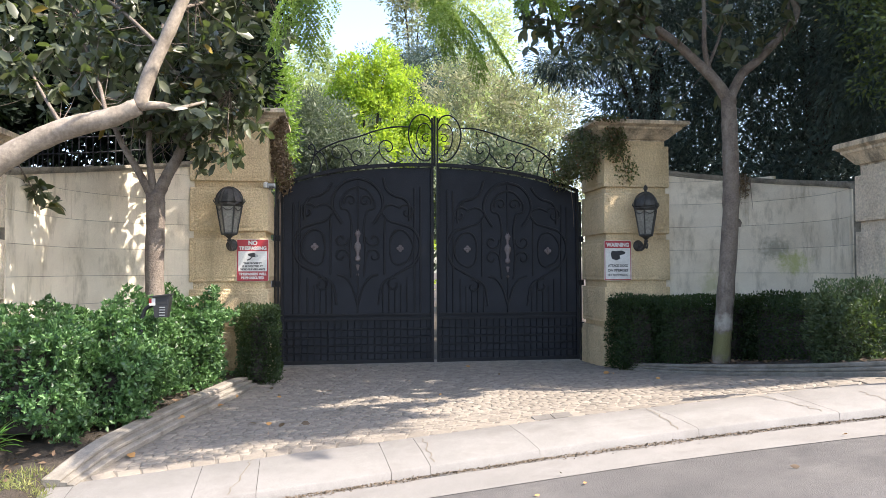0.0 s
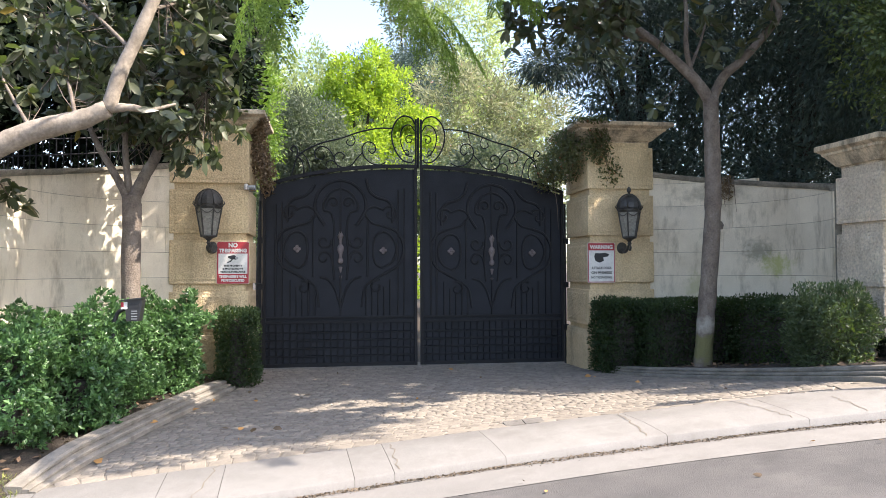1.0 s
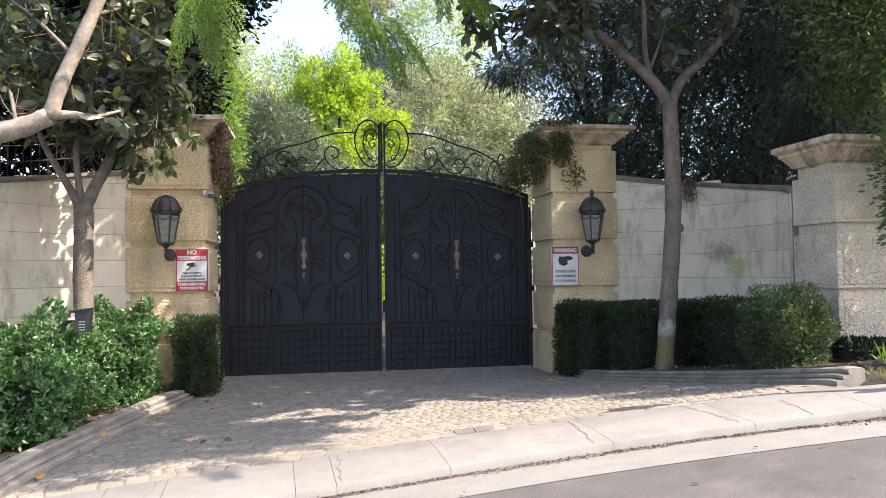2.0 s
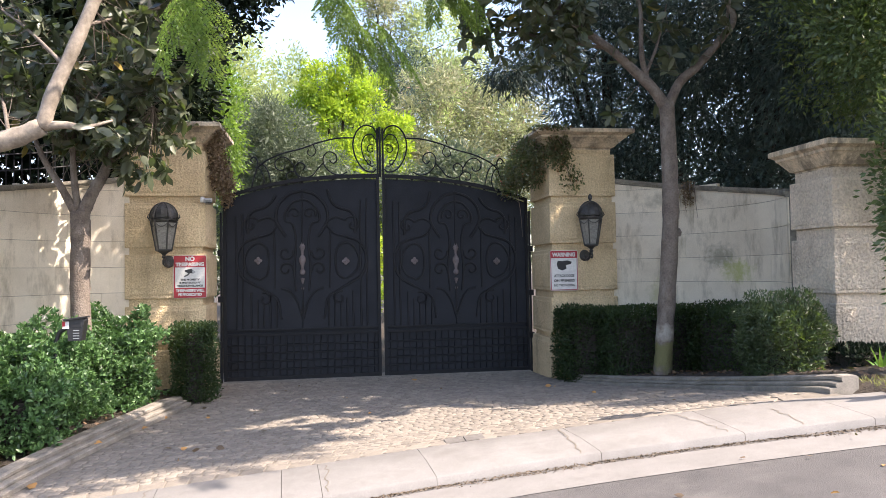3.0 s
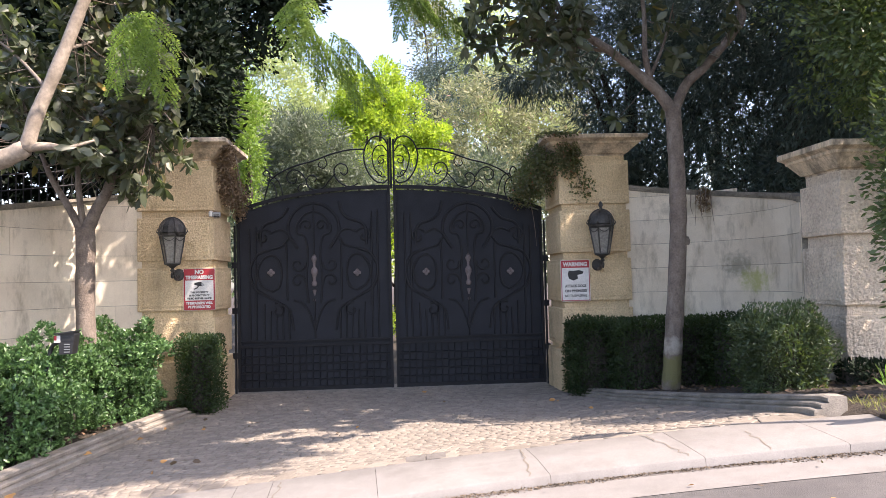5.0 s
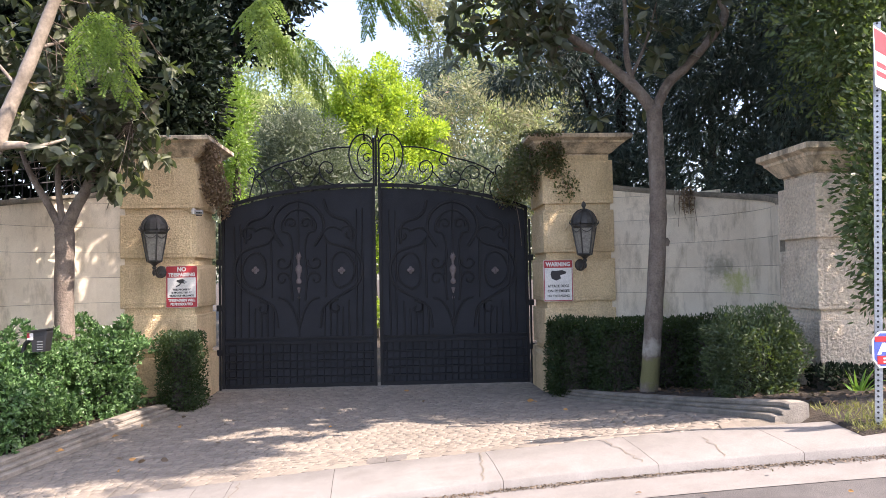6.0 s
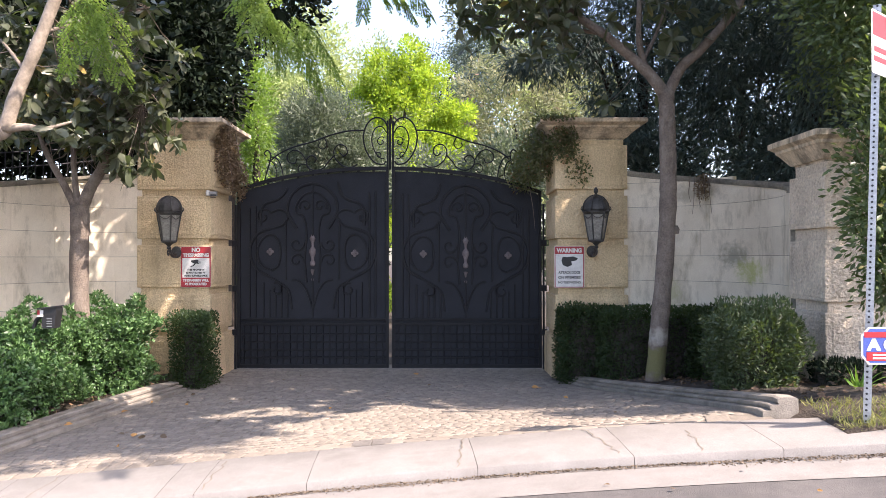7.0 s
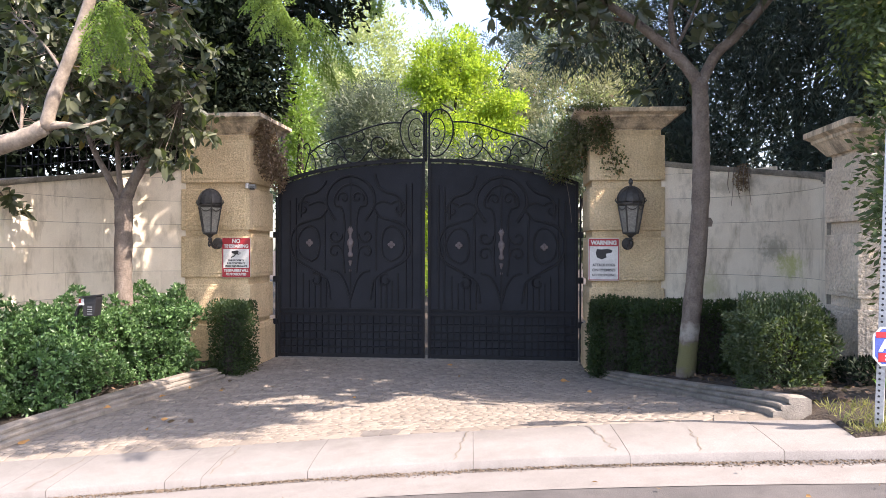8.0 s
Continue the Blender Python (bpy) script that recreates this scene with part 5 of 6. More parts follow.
# unseen crown tiers added for shade: loose over the drive, close over the gate
t2 = sprays(RNG, (5.4, -4.35, 7.1), (3.7, 1.85, 0.8), 150, 12, (0.85, 0.17, 0.06))
t2 = np.concatenate([t2, sprays(RNG, (5.2, -3.3, 7.1), (3.4, 0.9, 0.6), 44, 12, (0.85, 0.17, 0.06))])
t2 = t2[(t2[:, 0] > 2.3) | (t2[:, 1] > -3.6)]
# more unseen sprays, placed to block sun from drive edge, wall, pier and gate
t6 = np.concatenate([sprays(RNG, (1.8, -6.2, 5.4), (1.45, 1.35, 0.25), 36, 15, (0.55, 0.18, 0.06)), sprays(RNG, (-1.5, -4.2, 7.0), (1.1, 1.0, 0.4), 26, 9, (0.35, 0.25, 0.1)),
                     sprays(RNG, (-0.5, -2.3, 7.0), (0.7, 0.5, 0.3), 10, 11, (0.5, 0.35, 0.12)), sprays(RNG, (2.0, -1.4, 7.1), (1.5, 0.5, 0.3), 24, 11, (0.5, 0.35, 0.12))])
t3 = sprays(RNG, (1.0, -2.3, 7.2), (2.3, 1.3, 0.7), 75, 11, (0.6, 0.4, 0.15))
t3 = t3[(t3[:, 0] > -0.3) | (t3[:, 1] > -2.6)]
t4 = sprays(RNG, (4.4, -1.7, 7.3), (3.0, 1.3, 0.8), 80, 11, (0.6, 0.4, 0.15))
t5 = sprays(RNG, (8.6, -4.6, 7.2), (2.2, 1.8, 0.8), 50, 11, (0.6, 0.4, 0.15))
p, d = whorls(RNG, np.concatenate([t1, tw, t2, t3, t4, t5, t6]), 9, 0.15, 0.35)
st = tree("street_tree", "smooth grey street tree with a forked trunk in the bed", limbs, M_BARK_STREET, p, d, 0.20, M_LEAF_MAG, 0.42, True, 0.15, RNG, 43)
tagged(part("twig_work", twig_mesh("twig_work", np.concatenate([f1, fw]) - np.array(b0), np.concatenate([t1, tw]) - np.array(b0), M_BARK), M_BARK, st), kind="stuff")
part("knot", lathe(bmesh.new(), [(0.05, -0.06), (0.065, 0.0), (0.04, 0.05)], (0.28, -0.02, 2.12), 10), M_BARK, st)


def mass(name, label, parts, size, material, ratio, spread, trunk, per=26, droop=0.0, shell=0.45, seed=1, rich=False, fill=0.0, fill_size=2.2):
    """A dense crown out of several ellipsoids, over a trunk."""
    rng = np.random.default_rng(seed)
    pr = [clumps(rng, c, r, n, per, spread, shell) for c, r, n in parts]
    if fill:
        for c, r, n in parts:
            k = int(n * fill)
            q = unit(rng.normal(size=(k, 3))) * rng.random((k, 1)) ** 0.45 * np.array(r) * 0.92 + np.array(c)
            pr.append((q, rng.normal(size=(k, 3))))
    p, d = joined(*pr)
    scale = np.full(len(p), float(size))
    if fill:
        k = sum(int(n * fill) for _, _, n in parts)
        scale[-k:] *= fill_size
    size = scale
    if droop:
        d[:, 2] -= droop
    limbs = [(trunk, 0.18, 0.06)]
    for c, r, n in parts[:4]:
        limbs.append(([trunk[-2], tuple((np.array(trunk[-1]) + np.array(c)) / 2), c], 0.06, 0.02))
    return tree(name, label, limbs, M_BARK_AND_CORE_SHADE, p, d, size, material, ratio, rich, 0.0, rng, seed)


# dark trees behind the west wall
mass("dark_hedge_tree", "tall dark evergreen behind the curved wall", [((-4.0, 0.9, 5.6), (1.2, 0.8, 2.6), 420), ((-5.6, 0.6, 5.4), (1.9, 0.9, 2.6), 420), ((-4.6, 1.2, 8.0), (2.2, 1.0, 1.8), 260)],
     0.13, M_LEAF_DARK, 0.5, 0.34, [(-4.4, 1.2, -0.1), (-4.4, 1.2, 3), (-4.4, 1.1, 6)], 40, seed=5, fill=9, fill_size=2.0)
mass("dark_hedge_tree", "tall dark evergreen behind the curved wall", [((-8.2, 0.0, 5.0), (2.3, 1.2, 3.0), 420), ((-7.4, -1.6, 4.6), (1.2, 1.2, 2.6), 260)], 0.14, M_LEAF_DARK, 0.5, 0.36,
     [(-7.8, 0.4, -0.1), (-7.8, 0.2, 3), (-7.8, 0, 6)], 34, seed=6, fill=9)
mass("lit_shrub_tree", "green leafy shrub rising behind the pier, sunlight put into its bright leaves", [((-2.68, 1.7, 4.5), (0.28, 0.45, 1.45), 150)], 0.075, M_LEAF_LIT, 0.45, 0.2, [(-2.7, 1.7, -0.1), (-2.7, 1.7, 2), (-2.68, 1.7, 4)], 34, seed=7)
# trees beyond the gate
mass("yellow_green_tree", "sunlit yellow-green tree beyond the gate", [((-0.5, 10.2, 5.2), (1.3, 1.2, 2.1), 120), ((-1.0, 10.0, 7.3), (0.55, 0.6, 0.9), 34), ((-0.15, 10.0, 7.6), (0.5, 0.5, 0.8), 30), ((0.55, 10.4, 6.7), (0.65, 0.7, 1.1), 36), ((-1.6, 10.4, 6.4), (0.5, 0.6, 0.8), 24), ((0.9, 10.6, 5.0), (0.7, 0.7, 1.3), 46), ((0.5, 9.8, 4.0), (1.5, 0.8, 0.9), 60), ((-0.3, 9.4, 1.8), (1.5, 0.7, 1.6), 70), ((-1.7, 10.2, 5.2), (0.7, 0.7, 1.2), 36), ((-0.5, 9.8, 4.7), (1.8, 0.8, 1.2), 110), ((1.2, 10.4, 6.0), (0.5, 0.6, 0.8), 22)],
     0.10, M_LEAF_YELLOW, 0.55, 0.27, [(-0.6, 10.4, -0.1), (-0.6, 10.4, 2.5), (-0.6, 10.3, 5)], 110, seed=8, shell=0.65)
mass("blue_conifer_tree", "dark blue-green conifer far behind the gate", [((0.8, 18, 9.3), (2.4, 1.2, 1.5), 130), ((2.6, 18.4, 9.8), (1.6, 1.2, 1.7), 90), ((-3.6, 18.6, 7.4), (2.2, 1.2, 1.6), 100)], 0.16, M_LEAF_CONIFER, 0.2, 0.4,
     [(1.0, 18.2, -0.1), (1.0, 18.2, 4), (1.0, 18.1, 8)], 60, seed=51, droop=0.3)
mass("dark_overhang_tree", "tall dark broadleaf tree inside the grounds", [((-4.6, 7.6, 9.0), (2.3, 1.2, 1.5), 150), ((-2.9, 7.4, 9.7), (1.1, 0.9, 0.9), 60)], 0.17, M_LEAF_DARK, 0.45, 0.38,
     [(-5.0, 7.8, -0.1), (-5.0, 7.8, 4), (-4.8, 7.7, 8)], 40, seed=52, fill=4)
mass("grey_green_tree", "dense grey-green tree beyond the gate", [((-2.3, 7.1, 5.0), (1.35, 1.0, 1.35), 190), ((-1.4, 7.3, 4.2), (1.2, 1.0, 1.0), 120)], 0.095, M_LEAF_GREY, 0.28, 0.24,
     [(-2.0, 7.2, -0.1), (-2.0, 7.2, 2), (-2.1, 7.2, 4)], 95, seed=9, fill=8)
mass("olive_tree", "olive and dusty pink foliage beyond the gate", [((3.2, 12.8, 6.4), (2.2, 1.6, 2.6), 230), ((5.6, 13.5, 6.2), (2.2, 1.6, 2.8), 200), ((1.6, 13.2, 5.2), (1.2, 1.2, 1.6), 110)], 0.17, M_LEAF_OLIVE, 0.28, 0.32,
     [(3.4, 13, -0.1), (3.4, 13, 2.5), (3.4, 13, 5)], 50, seed=10)
mass("low_shrub_tree", "dark shrub behind the gate", [((0.6, 5.4, 3.6), (1.9, 0.8, 0.75), 130), ((2.3, 4.6, 3.8), (0.9, 0.8, 0.9), 90)], 0.13, M_LEAF_GREY, 0.4, 0.3, [(1.0, 5.4, -0.1), (1.0, 5.4, 1.5), (1.0, 5.4, 3)], 40, seed=12)
mass("pale_tree", "tree on the slope far behind, haze put into its pale leaves", [((-7, 24, 6.5), (4.5, 2, 4.4), 380), ((-1.5, 27, 7.6), (3.2, 2, 4.4), 240), ((5, 26, 8.5), (5, 2, 4.6), 320)], 0.34, M_LEAF_PALE_HAZE, 0.45, 0.8,
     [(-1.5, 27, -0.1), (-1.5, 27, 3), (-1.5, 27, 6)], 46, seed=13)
mass("tall_pale_tree", "tall thin-leaved tree against the sky", [((-5.6, 21, 9.6), (2.4, 1.4, 4.0), 400), ((-3.4, 21, 7.6), (1.6, 1.2, 2.6), 220), ((4.2, 19, 11.6), (2.0, 1.2, 2.6), 150), ((-2.6, 22, 10.2), (1.2, 1.0, 1.9), 60)], 0.2, M_LEAF_PALE_HAZE, 0.35, 0.55, [(-1.0, 20, -0.1), (-1.2, 20, 4), (-2.0, 20, 8)], 42, seed=14)
mass("thin_olive_tree", "tall thin-crowned olive-brown tree against the sky", [((2.0, 20, 12.4), (1.3, 1.0, 2.3), 70), ((1.2, 20.4, 14.2), (1.2, 1.0, 1.0), 30)], 0.19, M_LEAF_OLIVE, 0.35, 0.4,
     [(1.9, 20, -0.1), (1.9, 20, 5), (1.9, 20, 10)], 46, seed=54)
mass("slope_shrub_tree", "dark green shrubs filling the slope behind the drive", [((-4, 15, 3.6), (4, 1.5, 2.6), 240), ((4, 17, 4.0), (5, 1.5, 3.2), 280)], 0.26, M_LEAF_GREY, 0.4, 0.55, [(0, 16, -0.1), (0, 16, 1.5), (0, 16, 3)], 40, seed=15)
# dark trees behind the east wall
mass("fern_pine_tree", "dark drooping fern pine behind the pier", [((4.75, 1.3, 5.4), (1.4, 1.0, 2.5), 330), ((3.2, 0.9, 5.7), (0.75, 0.5, 0.6), 60), ((2.5, 0.7, 5.3), (0.6, 0.4, 0.35), 26), ((4.4, 1.2, 7.4), (2.0, 1.2, 1.1), 170)],
     0.11, M_LEAF_CONIFER, 0.16, 0.30, [(4.6, 1.5, -0.1), (4.6, 1.4, 3), (4.5, 1.3, 6)], 75, droop=0.8, seed=16, fill=8, fill_size=2.2)
mass("fern_pine_tree", "dark drooping fern pine behind the curved wall", [((6.6, 0.2, 5.6), (1.8, 1.2, 3.0), 460), ((6.9, -2.2, 5.6), (1.2, 1.4, 2.6), 380), ((8.8, -0.6, 5.4), (2.0, 1.6, 3.2), 380)],
     0.12, M_LEAF_CONIFER, 0.17, 0.32, [(6.8, 0, -0.1), (6.8, -0.2, 3), (6.8, -0.4, 6)], 70, droop=0.7, seed=17, fill=9, fill_size=2.3)
mass("back_pine_tree", "deep dark pines filling the ground behind the curved wall", [((6.6, 4.0, 4.6), (2.6, 0.9, 3.4), 170), ((10.6, 3.2, 4.8), (2.8, 1.0, 3.8), 170), ((8.6, 3.8, 7.6), (3.2, 0.9, 1.8), 110)], 0.2, M_LEAF_CONIFER, 0.22, 0.5,
     [(7.5, 4.2, -0.1), (7.5, 4.2, 3), (7.5, 4.2, 6)], 40, droop=0.5, seed=53, fill=6, fill_size=2.0)
mass("dark_shrub_tree", "dark shrubs filling the space behind the curved wall", [((4.6, 0.3, 3.1), (1.0, 0.5, 1.0), 90), ((6.2, -0.9, 3.0), (0.7, 1.2, 1.1), 120), ((7.0, -2.6, 3.0), (0.9, 1.2, 1.1), 110)], 0.10, M_LEAF_CONIFER, 0.3, 0.3,
     [(5.8, 0.0, -0.1), (5.8, 0.0, 1), (5.8, -0.2, 2.4)], 40, seed=19, fill=6)
# leafy tree beyond the end pier
mass("laurel_tree", "dense laurel tree hanging over the end pier", [((6.0, -5.2, 4.6), (1.35, 0.9, 2.2), 330), ((4.88, -6.1, 2.55), (0.5, 0.3, 1.5), 190), ((5.5, -4.3, 4.9), (1.0, 0.9, 1.5), 170), ((7.4, -5.2, 3.6), (1.2, 1.0, 3.2), 240), ((4.9, -5.2, 4.4), (0.55, 0.5, 0.7), 60)],
     0.075, M_LEAF_LAUREL, 0.42, 0.24, [(6.3, -5.0, 0.2), (6.3, -5.0, 2), (6.2, -5.1, 4)], 46, seed=18, fill=6, fill_size=1.25)

# ---------- feathery fronds hanging into view ----------
def frond_leaflets(rng, tips):
    """Twice-divided feathery leaves: drooping side feathers along a bowed rib, each with two rows of leaflets."""
    P, D = [], []
    for tip, way, length in tips:
        way = np.array(way, float)
        way /= np.linalg.norm(way)
        side = np.cross(way, [0, 0, 1.0])
        side /= np.linalg.norm(side) + 1e-9
        for k in range(11):
            u = (k + 1) / 11
            q = np.array(tip) + way * length * u + np.array([0, 0, -0.45 * length * u * u])
            pl = length * (0.50 - 0.28 * u)
            for s in (-1, 1):
                pin = side * s * 0.8 + way * (0.35 + 0.5 * u) + np.array([0, 0, -0.15]) + rng.normal(size=3) * 0.10
                pin /= np.linalg.norm(pin)
                for j in range(24):
                    v = (j + 0.5) / 24
                    base = q + pin * pl * v + np.array([0, 0, -0.55 * pl * v * v])
                    run = pin + np.array([0, 0, -1.1 * v])
                    run /= np.linalg.norm(run)
                    lat = np.cross(run, np.cross(side, way) + 0.2 * pin)
                    lat /= np.linalg.norm(lat) + 1e-9
                    for t in (-1, 1):
                        P.append(base)
                        D.append(lat * t + run * 0.55 + rng.normal(size=3) * 0.10)
    return np.array(P), np.array(D)


jb = [(-6.9, -8.6, -0.6), (-6.9, -8.6, 1.5), (-6.6, -8.4, 3.2), (-5.2, -7.8, 4.9), (-3.4, -7.0, 5.5), (-1.8, -6.3, 5.3), (-0.6, -5.7, 4.9)]
jl = [(jb, 0.16, 0.03), ([(-3.4, -7.0, 5.5), (-2.6, -6.0, 5.6), (-1.4, -5.0, 5.3)], 0.035, 0.01), ([(-1.8, -6.3, 5.3), (-0.6, -6.2, 5.4), (0.6, -5.6, 5.2), (1.4, -5.0, 5.3)], 0.03, 0.008), ([(-5.2, -7.8, 4.9), (-4.0, -8.2, 6.0), (-2.0, -8.4, 6.8)], 0.06, 0.02),
      ([(-4.0, -8.2, 6.0), (-1.0, -7.0, 7.0), (1.5, -6.5, 7.4)], 0.05, 0.015)]
rng = np.random.default_rng(31)
tips = []
for c, w, k in (((-1.90, -6.4, 3.98), 0.05, 3), ((-0.80, -5.5, 4.40), 0.14, 5), ((-0.50, -5.4, 4.15), 0.10, 3), ((0.25, -5.1, 4.75), 0.18, 5)):
    for _ in range(k):
        q = np.array(c) + rng.normal(size=3) * w * np.array([1, 0.7, 0.5])
        tips.append((tuple(q), (0.5 * rng.normal() + 0.5, 0.4 * rng.normal(), -0.55), rng.uniform(0.40, 0.55)))
# upper fronds out of view, added only to throw dapple on the ground
for c, r, n in (((-2.2, -7.4, 5.9), (1.6, 0.8, 0.6), 40), ((0.6, -7.5, 6.6), (1.7, 0.6, 0.6), 16), ((-0.9, -5.8, 5.7), (1.4, 0.6, 0.4), 8), ((1.6, -6.9, 6.1), (1.8, 0.9, 0.4), 60)):
    for _ in range(n):
        q = np.array(c) + unit(rng.normal(size=(1, 3)))[0] * rng.random() ** 0.4 * np.array(r)
        tips.append((tuple(q), (rng.normal(), rng.normal(), -0.5 + 0.5 * rng.normal()), 0.55))
p, d = frond_leaflets(rng, tips)
tree("jacaranda_tree", "feathery jacaranda with fronds hanging over the drive", jl, M_BARK, p, d, 0.031, M_LEAF_FROND, 0.46, False, 0.0, rng, 63)

# ---------- hedges and bushes ----------
def hedge(name, label, box_, n, size, material, ratio=0.5, bumps=0.06, seed=1, rich=False, per=1, core=0.17, round_=14.0):
    """A clipped hedge: a dark core for the shade inside and leaves over its faces, with an uneven outline."""
    x0, x1, y0, y1, z0, z1 = box_
    rng = np.random.default_rng(seed)
    o = np.array([(x0 + x1) / 2, (y0 + y1) / 2, z0])
    th = thing(name, label, "hedge", at=tuple(o))
    c = core
    # solid dark box whose colour stands in for shade between the leaves
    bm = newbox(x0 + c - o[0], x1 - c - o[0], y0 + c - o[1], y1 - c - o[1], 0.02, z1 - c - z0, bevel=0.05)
    part("core", bm, M_BARK_AND_CORE_SHADE, th)
    A = np.array([(y1 - y0) * (z1 - z0)] * 2 + [(x1 - x0) * (z1 - z0)] * 2 + [(x1 - x0) * (y1 - y0)])
    face = rng.choice(5, n, p=A / A.sum())
    u, v = rng.random(n), rng.random(n)
    P = np.stack([x0 + (x1 - x0) * u, y0 + (y1 - y0) * v, z0 + (z1 - z0) * rng.random(n)], 1)
    N = np.zeros((n, 3))
    for f, (axis, val, s) in enumerate(((0, x0, -1), (0, x1, 1), (1, y0, -1), (1, y1, 1), (2, z1, 1))):
        k = face == f
        P[k, axis] = val
        N[k, axis] = s
    wave = bumps * (np.sin(P[:, 0] * 7.3 + P[:, 2] * 5) + np.sin(P[:, 1] * 8.1 + P[:, 0] * 3.7 + 1) + np.sin(P[:, 2] * 9.7 + P[:, 1] * 4.1)) / 2
    mid, half = np.array([(x0 + x1) / 2, (y0 + y1) / 2, z0]), np.array([(x1 - x0) / 2, (y1 - y0) / 2, z1 - z0])
    q = (P - mid) / half
    P = mid + q / np.maximum(1, (np.abs(q) ** round_).sum(1, keepdims=True) ** (1 / round_)) * half
    P = P + N * wave[:, None] - N * (rng.random(n) ** 1.3 * (core + 0.08))[:, None]
    if per > 1:
        P2, D = whorls(rng, P, per, size, 0.3)
        D = D + np.repeat(N, per, 0) * 0.7 + np.array([0, 0, 0.35])
        P = P2
    else:
        D = N * 0.7 + rng.normal(size=(n, 3)) * 0.6 + np.array([0, 0, 0.3])
    part("foliage", leaves("foliage", P - o, D, size, material, ratio, rng, 0.3, rich), material, th)
    return th


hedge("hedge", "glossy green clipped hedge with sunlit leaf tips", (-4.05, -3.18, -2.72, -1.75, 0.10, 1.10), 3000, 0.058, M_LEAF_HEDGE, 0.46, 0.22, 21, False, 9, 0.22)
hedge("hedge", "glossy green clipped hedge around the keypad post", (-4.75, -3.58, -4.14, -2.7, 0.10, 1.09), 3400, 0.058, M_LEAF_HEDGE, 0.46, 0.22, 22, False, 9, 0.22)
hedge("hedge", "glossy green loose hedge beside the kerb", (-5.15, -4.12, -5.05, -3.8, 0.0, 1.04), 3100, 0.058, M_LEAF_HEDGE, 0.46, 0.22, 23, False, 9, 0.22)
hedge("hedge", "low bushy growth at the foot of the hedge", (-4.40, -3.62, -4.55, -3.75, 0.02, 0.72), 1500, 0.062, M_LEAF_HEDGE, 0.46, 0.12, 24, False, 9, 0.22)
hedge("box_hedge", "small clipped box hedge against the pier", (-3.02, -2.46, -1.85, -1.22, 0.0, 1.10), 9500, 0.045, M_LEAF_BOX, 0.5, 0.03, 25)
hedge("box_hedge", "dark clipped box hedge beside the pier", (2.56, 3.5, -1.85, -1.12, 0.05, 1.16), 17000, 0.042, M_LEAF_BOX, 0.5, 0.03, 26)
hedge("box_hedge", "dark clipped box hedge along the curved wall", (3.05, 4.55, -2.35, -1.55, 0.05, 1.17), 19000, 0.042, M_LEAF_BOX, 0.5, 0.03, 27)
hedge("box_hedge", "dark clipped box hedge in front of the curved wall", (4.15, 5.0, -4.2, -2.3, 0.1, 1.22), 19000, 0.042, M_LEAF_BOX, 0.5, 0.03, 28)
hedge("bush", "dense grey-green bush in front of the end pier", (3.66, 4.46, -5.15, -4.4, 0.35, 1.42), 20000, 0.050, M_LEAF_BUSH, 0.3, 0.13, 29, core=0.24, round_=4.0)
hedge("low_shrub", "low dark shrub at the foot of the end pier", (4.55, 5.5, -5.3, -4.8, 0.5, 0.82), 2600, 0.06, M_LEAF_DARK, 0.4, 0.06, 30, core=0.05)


def vine(name, label, spots, n, size, material, seed, roots=()):
    rng = np.random.default_rng(seed)
    c0 = np.array(spots[0][0])
    th = thing(name, label, "creeper", at=tuple(c0))
    P = []
    for c, r, w in spots:
        k = int(n * w)
        P.append(np.array(c) + unit(rng.normal(size=(k, 3))) * rng.random((k, 1)) ** 0.5 * np.array(r))
    P = np.concatenate(P)
    D = rng.normal(size=P.shape) + np.array([0, -0.4, -0.5])
    part("foliage", leaves("foliage", P - c0, D, size, material, 0.6, rng), material, th)
    for k, pts in enumerate(roots):
        part("stem", tapered(bmesh.new(), [Vector(p) - Vector(c0) for p in pts], 0.008, 0.003, 5, 4, 0.2, k), M_BARK, th)
    return th


vine("dry_creeper", "dried brown creeper hanging on the inner side of the pier", [((-2.55, -0.55, 3.45), (0.14, 0.52, 0.5), 0.55), ((-2.46, -0.25, 3.15), (0.14, 0.3, 0.38), 0.3), ((-2.50, -0.9, 3.85), (0.12, 0.25, 0.2), 0.15)], 3200, 0.05, M_LEAF_DRY, 41,
     [[(-2.55, -0.8, 4.0), (-2.5, -0.7, 3.5), (-2.45, -0.6, 3.0)], [(-2.5, -0.4, 4.0), (-2.42, -0.3, 3.4), (-2.4, -0.2, 2.9)]])
vine("creeper", "green and brown creeper spilling over the pier cap", [((2.38, -0.6, 3.5), (0.36, 0.6, 0.46), 0.52), ((2.2, -0.2, 3.25), (0.3, 0.3, 0.35), 0.2), ((2.72, -1.16, 3.62), (0.24, 0.14, 0.34), 0.16), ((2.95, -1.08, 3.2), (0.22, 0.04, 0.3), 0.03), ((2.55, -1.2, 3.95), (0.35, 0.3, 0.07), 0.09)], 7000, 0.05, M_LEAF_VINE, 42,
     [[(2.5, -0.9, 4.0), (2.42, -0.8, 3.5), (2.4, -0.7, 3.0)], [(2.8, -1.12, 3.9), (2.85, -1.09, 3.5), (2.95, -1.075, 3.1)], [(2.3, -0.4, 3.9), (2.25, -0.3, 3.3), (2.35, -0.2, 2.7), (2.4, -0.1, 2.3)]])
